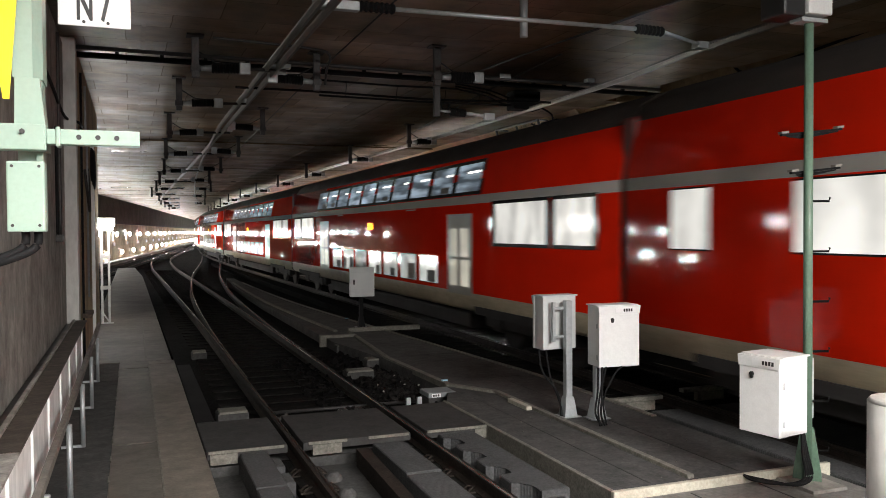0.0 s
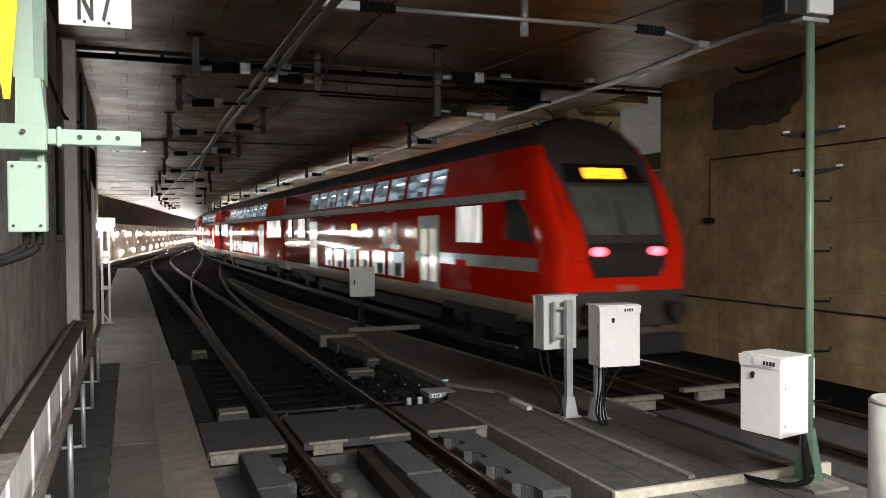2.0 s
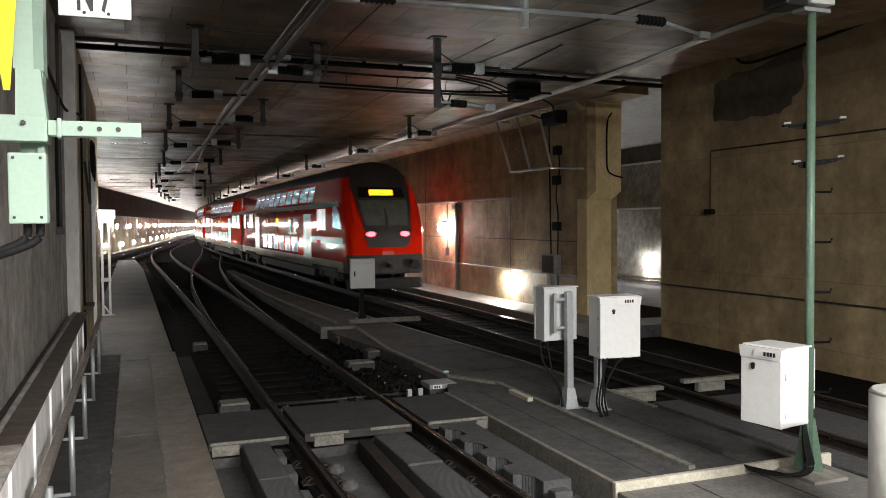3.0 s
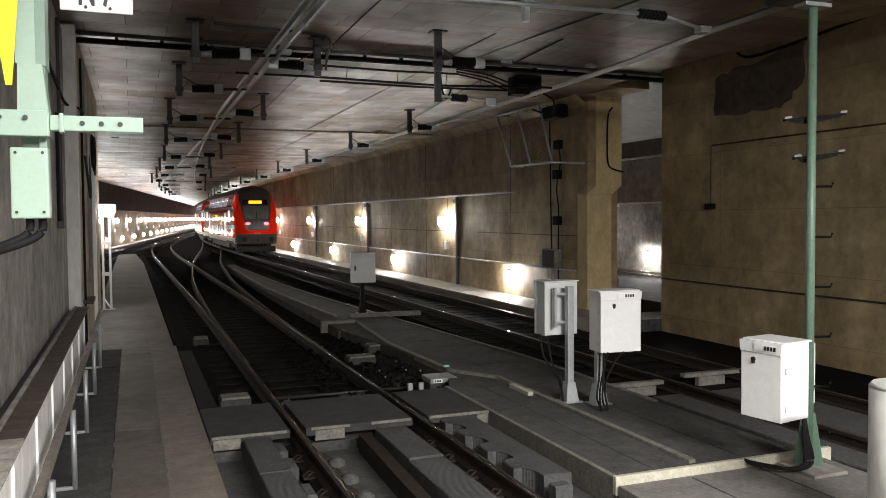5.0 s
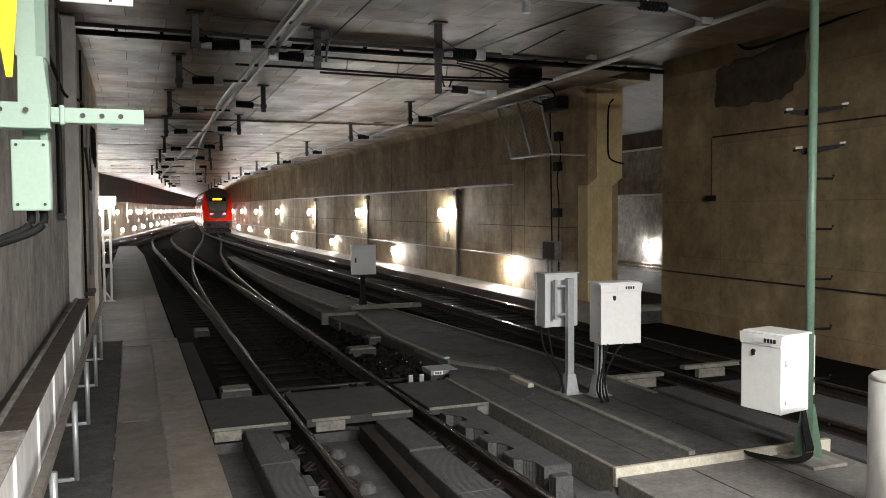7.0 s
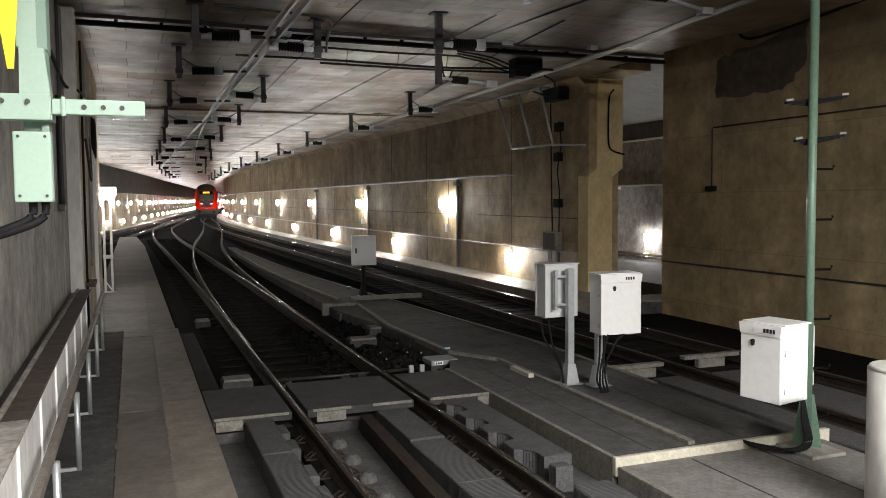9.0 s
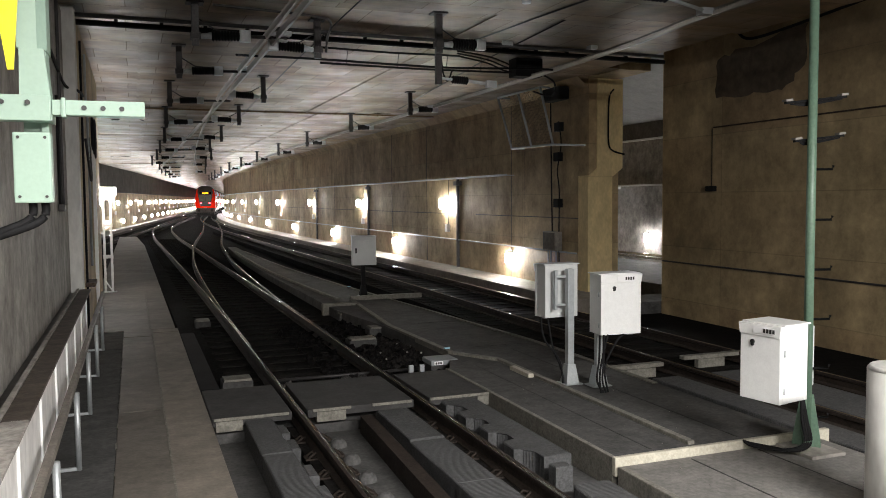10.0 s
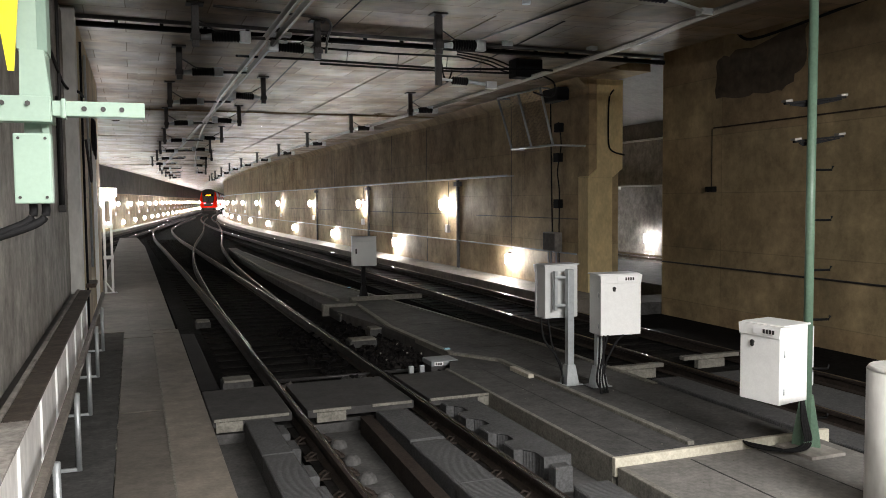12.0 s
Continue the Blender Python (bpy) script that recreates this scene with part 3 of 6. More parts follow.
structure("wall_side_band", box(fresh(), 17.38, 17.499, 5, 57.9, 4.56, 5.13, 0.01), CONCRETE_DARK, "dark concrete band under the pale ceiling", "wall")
structure("wall_side_upper", box(fresh(), 11.40, 11.74, 18.82, 58, CEIL + 0.51, 6.4), CONCRETE_GREY, "wall between the two tunnels", "wall")
structure("wall_side_tunnel_end", box(fresh(), 11.8, 17.5, 58, 58.6, BED, 6.6), CONCRETE_GREY, "end wall of the neighbouring tunnel", "wall")
structure("wall_back", box(fresh(), -2.4, 13.0, -26.6, -26, BED, CEIL), CONCRETE_GREY, "plain wall closing the place", "wall")
structure("wall_tunnel_end", box(fresh(), -20, 90, 459, 460, BED, CEIL), CONCRETE_GREY, "plain far end of the tunnel", "wall")


# ---------------------------------------------------------------- tracks
def rail_profile(c, foot=True):
    g = -0.012 if c > 0 else 0.012
    return [(c - 0.036, -0.003), (c + g - 0.014, 0.0), (c + g + 0.014, 0.0), (c + 0.036, -0.003), (c + 0.036, -0.04), (c + 0.011, -0.055), (c + 0.011, -0.135), (c + 0.07, -0.155),
            (c + 0.07, -0.17), (c - 0.07, -0.17), (c - 0.07, -0.155), (c - 0.011, -0.135), (c - 0.011, -0.055), (c - 0.036, -0.04)]


RAILMAT = [1, 0] + [1] * 12


def track(name, line, label, start=-9e9, drop=0.0):
    t = tagged(empty(name), label, "railway track", group="tracks", kind="structure")
    ln = [Vector(q) - Vector((0, 0, drop)) for q in line if Vector(q).y >= start]
    for c in (-0.7535, 0.7535):
        part("rail", sweep(fresh(), ln, rail_profile(c), RAILMAT), [RAIL_TOP, RAIL_WEB], t, "steel rail with a bright worn top")
    return t


main_track = track("main_track", MAIN, "track with bright rails bending away to the left")
cross_track = track("crossover_track", CROSS, "diverging track crossing over to the next one", drop=0.005)
right_track = track("train_track", RIGHT, "track on which the train runs")
left_track = track("left_track", LEFT, "track passing along the lamp-lit far wall")


def sleepers(t, line, y0, y1, spacing=0.6, half=1.28, top=-0.17):
    src = None
    acc = 0.0
    pts = [Vector(q) for q in line]
    n = 0
    for a, b in zip(pts[:-1], pts[1:]):
        seg = (b - a).length
        while acc < seg and n < 140:
            q = a.lerp(b, acc / seg)
            acc += spacing
            if y0 < q.y < y1:
                d = (b - a).normalized()
                m = Matrix.Translation(q) @ Matrix.Rotation(math.atan2(-d.x, d.y), 4, "Z")
                if src is None:
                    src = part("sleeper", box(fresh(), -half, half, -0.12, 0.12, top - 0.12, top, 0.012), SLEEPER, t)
                    src.matrix_basis = m
                else:
                    share("sleeper", src, t, m)
                n += 1
        acc -= seg


structure("track_slab", sweep(fresh(), [q for q in MAIN if 10.95 < Vector(q).y < 62], [(-1.7, BED), (2.0, BED), (2.0, -0.205), (-1.7, -0.205)]), TRACKBED, "near-black concrete bed in which the sleepers lie", "trackbed")
structure("train_track_slab", sweep(fresh(), [q for q in RIGHT if 2 < Vector(q).y < 75], [(-1.4, BED), (1.4, BED), (1.4, -0.207), (-1.4, -0.207)]), TRACKBED, "near-black concrete bed under the train track", "trackbed")
sleepers(main_track, MAIN, 11.0, 60, top=-0.188)
sleepers(right_track, RIGHT, 2.0, 70, top=-0.196)
sleepers(left_track, LEFT, 55, 100)

# ---------------------------------------------------------------- the train
def coach_section():
    """Half section from the skirt up to the roof: sideways, up."""
    return [(1.28, 0.70), (1.365, 0.78), (1.39, 1.10), (1.39, 1.35), (1.39, 1.68), (1.39, 1.93), (1.39, 2.12), (1.39, 2.4), (1.39, 2.7), (1.39, 3.00), (1.385, 3.18),
            (1.30, 3.60), (1.20, 4.02), (0.98, 4.32), (0.60, 4.52), (0.0, 4.60)]


COACH = 25.8


def band(z, cab_side):
    """Paint by height: red 0, grey 1, beige 2, roof 3."""
    if z < 1.10:
        return 2
    if cab_side and 1.68 < z < 1.93:
        return 1
    if 3.0 < z < 3.18:
        return 1
    return 3 if z > 4.02 else 0


def nose(z):
    """How far the sloping face leans back at a height."""
    return 0.0 if z < 2.1 else 1.75 * ((z - 2.1) / 2.5) ** 1.35


def coach_body(cab):
    b = fresh()
    half = coach_section()
    ring = [(u, z) for u, z in half] + [(-u, z) for u, z in half[-2::-1]]
    n = len(ring)
    stations = []
    if cab:
        for d, w in ((0.0, 0.84), (0.05, 0.91), (0.18, 0.965), (0.45, 0.992), (0.85, 1.0)):
            stations.append([(u * w, nose(z) + d + 0.07 * abs(u) ** 2 * (w < 0.99), z) for u, z in ring])
        stations.append([(u, 2.9, z) for u, z in ring])
        stations.append([(u, 7.4, z) for u, z in ring])
    else:
        stations.append([(u * 0.985, 0.09, z) for u, z in ring])
        stations.append([(u, 0.14, z) for u, z in ring])
    stations.append([(u, COACH - 0.14, z) for u, z in ring])
    stations.append([(u * 0.985, COACH - 0.09, z) for u, z in ring])
    rings = [[b.verts.new(q) for q in s] for s in stations]
    for i, (a, c) in enumerate(zip(rings[:-1], rings[1:])):
        for k in range(n):
            f = b.faces.new((a[k], a[(k + 1) % n], c[(k + 1) % n], c[k]))
            z = (ring[k][1] + ring[(k + 1) % n][1]) / 2
            m = 3 if k == n - 1 else band(z, cab and 4 <= i <= 5)
            if cab and i < 3 and z < 1.3:
                m = 3
            elif cab and i < 4 and m in (1, 2):
                m = 0 if z > 1.2 else 3
            f.material_index = m
            f.smooth = True
    for r, front in ((rings[0], True), (rings[-1], False)):
        for k in range(n // 2):
            q = [r[k], r[k + 1], r[n - 2 - k], r[n - 1 - k]]
            q = list(dict.fromkeys(q))
            if len(q) > 2:
                f = b.faces.new(q)
                z = (ring[k][1] + ring[k + 1][1]) / 2
                f.material_index = 3 if not (cab and front) or z > 1.93 or z < 1.3 else 0
                f.smooth = cab and front
    return b


def side_panel(b, y0, y1, z0, z1, side, proud=0.012, mat=0, inset=0.0):
    """A plate that follows the coach side, low or in the sloping upper storey."""
    def u(z):
        return 1.39 if z <= 3.0 else 1.39 - 0.185 * max(0, z - 3.18) / 0.84 - (0.005 if z > 3.1 else 0)
    vs = []
    for off in (-0.02, proud):
        for y, z in ((y0 + inset, z0 + inset), (y1 - inset, z0 + inset), (y1 - inset, z1 - inset), (y0 + inset, z1 - inset)):
            vs.append(b.verts.new((side * (u(z) + off), y, z)))
    for q in ((0, 1, 2, 3), (4, 5, 6, 7), (0, 1, 5, 4), (1, 2, 6, 5), (2, 3, 7, 6), (3, 0, 4, 7)):
        b.faces.new([vs[k] for k in q]).material_index = mat
    return b


def coach_windows(cab):
    """Rows of y0, y1, z0, z1 and the look of the pane."""
    rows = []
    if cab:
        low = [(8.35, 9.7), (10.05, 11.3), (11.65, 12.75), (13.1, 14.3), (14.7, 16.0), (16.35, 17.4)]
        up = [(5.5, 6.5), (6.7, 8.2), (8.45, 9.75), (10.0, 11.25), (11.5, 12.8), (13.05, 14.3), (14.55, 15.85), (16.1, 17.35), (17.55, 18.75), (19.0, 20.2)]
        ends = [(3.3, 4.65), (21.0, 22.4), (23.8, 24.6)]
    else:
        low = [(7.7 + 1.52 * k, 8.95 + 1.52 * k) for k in range(7)]
        up = [(5.3 + 1.56 * k, 6.62 + 1.56 * k) for k in range(10)]
        ends = [(0.8, 2.05), (2.35, 4.5), (COACH - 4.5, COACH - 2.35), (COACH - 2.05, COACH - 0.8)]
    for a, c in low:
        rows.append((a, c, 1.18, 1.86, 0))
    for a, c in up:
        rows.append((a, c, 3.24, 3.90, 1))
    for a, c in ends:
        rows.append((a, c, 2.16, 2.98, 2))
    return rows


def bogie_mesh():
    b = fresh()
    box(b, -1.15, -0.95, -1.9, 1.9, 0.42, 0.66, 0.03)
    box(b, 0.95, 1.15, -1.9, 1.9, 0.42, 0.66, 0.03)
    box(b, -1.0, 1.0, -0.3, 0.3, 0.45, 0.75, 0.03)
    for y in (-1.25, 1.25):
        for s in (-1, 1):
            box(b, s * 1.06 - 0.12, s * 1.06 + 0.12, y - 0.2, y + 0.2, 0.36, 0.64, 0.03)
            rod(b, (s * 1.08, y, 0.66), (s * 1.08, y, 0.9), 0.1, 10)
    return b


def wheelset_mesh():
    b = fresh()
    rod(b, (-0.9, 0, 0.46), (0.9, 0, 0.46), 0.08, 10)
    for s in (-1, 1):
        rod(b, (s * 0.70, 0, 0.46), (s * 0.80, 0, 0.46), 0.46, 28)
        rod(b, (s * 0.67, 0, 0.46), (s * 0.70, 0, 0.46), 0.485, 28)
    return b


def build_coach(cab):
    c = empty("cab_coach" if cab else "passenger_coach")
    tagged(c, "red double-deck cab coach with lit tail lamps and beige skirt" if cab else "red double-deck railway coach with grey stripe and lit windows",
           "train coach", group="coaches of the train")
    part("body", coach_body(cab), [RED, COACHGREY, BEIGE, ROOF], c)
    b = fresh()
    box(b, -1.15, 1.15, 6.3, COACH - 6.3, 0.28, 0.62, 0.04)
    box(b, -0.9, 0.9, 0.9 if cab else 0.35, COACH - 0.35, 0.62, 0.8)
    part("underframe", b, UNDER, c, "black equipment boxes under the floor")
    first = None
    for y in (3.6, COACH - 3.6):
        bg = part("bogie", bogie_mesh(), UNDER, c) if first is None else share("bogie", first, c, pose(0, y, 0))
        bg.matrix_basis = pose(0, y, 0)
        ws = None
        for dy in (-1.25, 1.25):
            w = part("wheelset", wheelset_mesh(), [UNDER], bg) if ws is None else share("wheelset", ws, bg, pose(0, dy, 0))
            w.matrix_basis = pose(0, dy, 0)
            ws = ws or w
        first = first or bg
    for side in (-1, 1):
        for a, e, z0, z1, kind in coach_windows(cab):
            grow = 0.13 if kind and not cab else 0.0
            w = part("window", side_panel(fresh(), a - grow + 0.004, e + grow - 0.004, z0 - grow / 3, z1 + grow / 3, side, 0.006), DARKGLASS, c)
            pane = part("pane", side_panel(fresh(), a, e, z0, z1, side, 0.010, 0, 0.022 if kind != 1 else 0.03), (LITLOW, LITBLUE, LIT)[kind], w)
            if side > 0 or kind == 2:
                continue
            rng = random.Random(int(a * 100) + kind)
            y = a + rng.uniform(0.06, 0.25)
            if kind == 0:
                while y < e - 0.34:
                    part("seat_back", side_panel(fresh(), y, min(y + rng.uniform(0.3, 0.6), e - 0.05), z0 + 0.03, z0 + rng.uniform(0.2, 0.45), side, 0.012), SEAT, w)
                    y += rng.uniform(0.7, 1.1)
            else:
                part("ceiling_lamp", side_panel(fresh(), a + 0.08, a + rng.uniform(0.3, 0.7) * (e - a), z0 + 0.42, z0 + 0.47, side, 0.013), INLAMP, w, "lit strip lamp inside the coach")
                if rng.random() < 0.7:
                    part("seat_back", side_panel(fresh(), y, y + rng.uniform(0.3, 0.6), z0 + 0.04, z0 + rng.uniform(0.12, 0.26), side, 0.012), SEAT, w)
        doors = [(5.75, 7.15)] if cab else [(5.65, 7.05)]
        doors.append((COACH - 7.1, COACH - 5.7))
        for a, e in doors:
            d = part("door", side_panel(fresh(), a, e, 1.04, 2.80, side, 0.008), DOORPAINT, c, "beige grey double sliding door")
            midy = (a + e) / 2
            for q0, q1 in ((a + 0.16, midy - 0.10), (midy + 0.10, e - 0.16)):
                part("door_window", side_panel(fresh(), q0, q1, 1.22, 2.48, side, 0.014), DOORGLASS, d, "tall lit door pane")
                part("door_bar", side_panel(fresh(), q0, q1, 1.80, 1.86, side, 0.018), DOORPAINT, d)
        # the shade of the open bogie recess is a black plate on the skirt
        for yb in (3.6, COACH - 3.6):
            part("bogie_dark_panel", side_panel(fresh(), yb - 1.9, yb + 1.9, 0.68, 0.84, side, 0.012), UNDER, c, "flat black panel in place of the open bogie recess")
        b = side_panel(fresh(), 13.1, 13.6, 2.47, 2.67, side, 0.012)
        part("side_display", b, AMBER, c, "small amber destination display")
        for yy, z in ((5.2, 2.45), (9.6, 2.4), (17.0, 2.4)):
            part("rain_strip", side_panel(fresh(), yy - 0.35, yy + 0.35, z + 0.55, z + 0.58, side, 0.01), COACHGREY, c)
    if cab:
        for a, e, z0, z1 in ((9.9, 10.2, 2.06, 2.56), (8.95, 9.28, 2.06, 2.66), (8.6, 9.6, 1.95, 2.055), (9.75, 10.5, 1.95, 2.055)):
            part("faded_mark", side_panel(fresh(), a, e, z0, z1, -1, 0.003), FADED, c, "faded patch of cleaned paint")
        part("vent_grille", side_panel(fresh(), 15.85, 16.35, 2.42, 2.66, -1, 0.004), FADED, c, "small faded vent grille")
        for side in (-1, 1):
            b = fresh()
            vs = [b.verts.new((side * (1.39 + off), y, z)) for off in (-0.02, 0.008) for y, z in ((0.95, 2.20), (2.15, 2.28), (2.15, 3.02), (1.62, 3.02), (1.25, 2.75))]
            for q in ((0, 1, 2, 3, 4), (5, 6, 7, 8, 9), (0, 1, 6, 5), (1, 2, 7, 6), (2, 3, 8, 7), (3, 4, 9, 8), (4, 0, 5, 9)):
                b.faces.new([vs[k] for k in q])
            part("cab_side_window", b, DARKGLASS, c, "dark side window of the driver's cab")
            part("cab_step_hatch", side_panel(fresh(), 4.1, 4.75, 1.42, 1.80, side, 0.010), RED, c, "red hatch in the grey stripe")

        def face(y_extra, pts):
            """A panel that lies on the sloping face."""
            b = fresh()
            vs = []
            for off in (0.02, -0.02):
                for x, z in pts:
                    vs.append(b.verts.new((x, nose(z) + 0.11 + 0.02 * x * x + off + y_extra, z)))
            k = len(pts)
            b.faces.new(vs[:k])
            b.faces.new(vs[k:])
            for i in range(k):
                b.faces.new((vs[i], vs[(i + 1) % k], vs[k + (i + 1) % k], vs[k + i]))
            return b
        part("windscreen", face(0.0, [(-0.74, 2.34), (0.74, 2.34), (0.80, 2.6), (0.84, 2.95), (0.86, 3.22), (-0.86, 3.22), (-0.84, 2.95), (-0.80, 2.6)]), SCREEN, c, "grey-green sloping windscreen")
        part("lower_mask", face(-0.03, [(-0.66, 1.60), (0.66, 1.60), (0.80, 1.80), (0.84, 2.20), (-0.84, 2.20), (-0.80, 1.93)]), INK, c, "black band that holds the tail lamps")
        for s in (-1, 1):
            part("corner_panel", face(-0.05, [(s * 0.84, 1.90), (s * 1.165, 1.90), (s * 1.165, 2.6), (s * 1.15, 3.2), (s * 1.09, 3.7), (s * 1.0, 3.3), (s * 0.95, 2.95), (s * 0.86, 2.5), (s * 0.85, 2.2)]), RED, c, "red corner panel beside the windscreen")
        part("display_window", face(0.0, [(-0.84, 3.30), (0.84, 3.30), (0.80, 3.66), (-0.80, 3.66)]), DARKGLASS, c, "dark glass over the display")
        part("destination_display", face(-0.012, [(-0.42, 3.38), (0.42, 3.38), (0.42, 3.58), (-0.42, 3.58)]), AMBER, c, "glowing amber destination display")
        part("wiper", face(-0.02, [(-0.02, 2.36), (0.02, 2.36), (0.03, 2.95), (0.01, 2.95)]), RUBBER, c)
        part("number_bar", face(0.0, [(-0.2, 1.34), (0.2, 1.34), (0.2, 1.46), (-0.2, 1.46)]), FADED, c)
        for s in (-1, 1):
            lamp = fresh()
            rod(lamp, (s * 0.60, 0.2, 2.05), (s * 0.60, 0.07, 2.05), 0.105, 18)
            bmesh.ops.transform(lamp, matrix=Matrix.Translation((s * 0.60, 0, 0)) @ Matrix.Diagonal((1.9, 1, 1, 1)) @ Matrix.Translation((-s * 0.60, 0, 0)), verts=lamp.verts)
            hs = part("lamp_housing", lamp, INK, c)
            lamp = fresh()
            rod(lamp, (s * 0.60, 0.1, 2.05), (s * 0.60, 0.05, 2.05), 0.082, 18)
            bmesh.ops.transform(lamp, matrix=Matrix.Translation((s * 0.60, 0, 0)) @ Matrix.Diagonal((1.9, 1, 1, 1)) @ Matrix.Translation((-s * 0.60, 0, 0)), verts=lamp.verts)
            part("tail_lamp", lamp, TAIL, hs, "bright red tail lamp")
            bf = fresh()
            rod(bf, (s * 0.87, 0.2, 1.06), (s * 0.87, -0.18, 1.06), 0.09, 12)
            rod(bf, (s * 0.87, -0.18, 1.0), (s * 0.87, -0.22, 1.0), 0.17, 20)
            part("buffer", bf, UNDER, c)
        b = fresh()
        box(b, -1.2, 1.2, 0.05, 0.4, 0.2, 0.55, 0.04)
        part("snow_guard", b, UNDER, c)
        b = fresh()
        rod(b, (0, 0.2, 1.0), (0, -0.25, 0.95), 0.07)
        part("coupling", b, UNDER, c)
    else:
        b = fresh()
        box(b, -1.30, 1.30, -0.16, 0.16, 0.9, 4.1, 0.05)
        part("gangway_bellows", b, BELLOWS, c)
    return c


cab_coach = build_coach(True)
coach = build_coach(False)
coaches = [cab_coach, coach] + [copy_thing(coach, pose(0, 40 * k, 0)) for k in range(1, 5)]


# ---------------------------------------------------------------- wall lamps
def wall_lamp(high, small=False):
    """A lamp on a wall that faces -x; its base is at the wall. The high ones stand off on an arm."""
    c = tagged(empty("wall_lamp"), "bright wall lamp with a clear cover and steel cage" if not high else "bright wall lamp on a small bracket under the conduit", "lamp", group="lamps on the tunnel walls")
    off = 0.30 if high else 0.24 if small else 0.15
    r = 0.05 if small else 0.085
    part("housing", box(fresh(), -0.045, -0.002, -0.05, 0.05, -0.20, 0.22, 0.008), GREYBOX, c)
    part("arm", rod(fresh(), (-0.04, 0, 0.17), (-off, 0, 0.17), 0.016, 8), DARKSTEEL, c)
    b = fresh()
    rod(b, (-off, 0, -0.13), (-off, 0, 0.13), r, 16)
    bmesh.ops.create_uvsphere(b, u_segments=16, v_segments=8, radius=r - 0.002, matrix=Matrix.Translation((-off, 0, -0.12)))
    part("diffuser", b, TUBE, c, "glowing tube")
    part("end_cap", rod(fresh(), (-off, 0, 0.132), (-off, 0, 0.17), 0.10, 18, 0.06), GREYBOX, c)
    for a in range(4):
        t = a * math.pi / 2 + 0.5
        u, v = 0.108 * math.cos(t), 0.108 * math.sin(t)
        part("cage_bar", tube(fresh(), [(-off + u * 0.7, v * 0.7, 0.15), (-off + u, v, 0.08), (-off + u, v, -0.15), (-off, 0, -0.235)], 0.005, 4), DARKSTEEL, c)
    if high:
        part("conduit", tube(fresh(), [(-0.02, 0, 0.22), (-0.02, 0, 0.84)], 0.012), DARKSTEEL, c)
        part("ballast_box", box(fresh(), -0.13, -0.002, -0.11, 0.09, -1.05, -0.76, 0.012), GREYBOX, c, "pale grey ballast box")
        part("drop_conduit", tube(fresh(), [(-0.02, 0, -0.20), (-0.02, 0, -0.76)], 0.012), DARKSTEEL, c)
    return c


def right_wall(y, off=0.0):
    return right_x(y) + 2.72 - off


low_lamp, high_lamp = wall_lamp(False), wall_lamp(True)
for k in range(26):
    y = 22.75 + 11.25 * k
    tilt = math.degrees(math.atan2(right_x(y) - right_x(y + 0.5), 0.5))
    m = pose(right_wall(y), y, 0.62, 0, 0, tilt)
    if k == 0:
        low_lamp.matrix_basis = m
    else:
        copy_thing(low_lamp, m)
    y = 28.0 + 11.25 * k
    tilt = math.degrees(math.atan2(right_x(y) - right_x(y + 0.5), 0.5))
    m = pose(right_wall(y), y, 2.28, 0, 0, tilt)
    if k == 0:
        high_lamp.matrix_basis = m
    else:
        copy_thing(high_lamp, m)
fine = [a.lerp(b, k / 16) for a, b in zip(LEFT[:-1], LEFT[1:]) for k in range(16)]
run, nxt = 0.0, 0.0
for a, b in zip(fine[:-1], fine[1:]):
    run += (b - a).length
    if 48 < b.y < 330 and run >= nxt:
        nxt = run + 8.6
        d = (b - a).normalized()
        s = Vector((d.y, -d.x, 0))
        q = b - 2.5 * s
        turn = Matrix.Rotation(math.atan2(-d.x, d.y) + math.pi, 4, "Z")
        copy_thing(low_lamp, Matrix.Translation(q + Vector((0, 0, 0.62))) @ turn)
        copy_thing(high_lamp, Matrix.Translation(q + d * 4.3 + Vector((0, 0, 2.3))) @ turn)
wall_lamp(False, True).matrix_basis = pose(17.5, 25.0, 0.98)
# four more lamps, hidden from view, added to brighten the neighbouring tunnel
copy_thing(high_lamp, pose(17.5, 29.6, 2.1))
copy_thing(low_lamp, pose(17.5, 33.0, 1.05))
copy_thing(high_lamp, pose(17.5, 19.5, 2.4))
copy_thing(high_lamp, pose(17.5, 41.0, 2.4))


# ---------------------------------------------------------------- absorber blocks and pit beside the near rails
def comb_block(name, x0, x1, y0, y1, z1, teeth, label, pitch=0.66):
    """A low sound-absorbing block; with teeth, wedge-shaped notches face the rail at x0."""
    b = fresh()
    outline = [(x1, y0), (x1, y1)]
    n = max(2, round((y1 - y0) / pitch))
    step = (y1 - y0) / n
    if teeth > 0:
        for k in range(n):
            a = y1 - k * step
            outline += [(x0 + 0.03, a), (x0, a - 0.06), (x0, a - step * 0.48), (x0 + teeth * 0.5, a - step * 0.52), (x0 + teeth, a - step * 0.72), (x0 + teeth, a - step + 0.004)]
    else:
        outline += [(x0, y1), (x0, y0)]
    slab(b, outline, BED, z1)
    bmesh.ops.bevel(b, geom=[e for e in b.edges if all(v.co.z > z1 - 0.001 for v in e.verts)], offset=0.012, segments=1, affect="EDGES")
    return tagged(link_mesh(name, b, ABSORBER), label, "absorber block", group="sound absorber blocks")


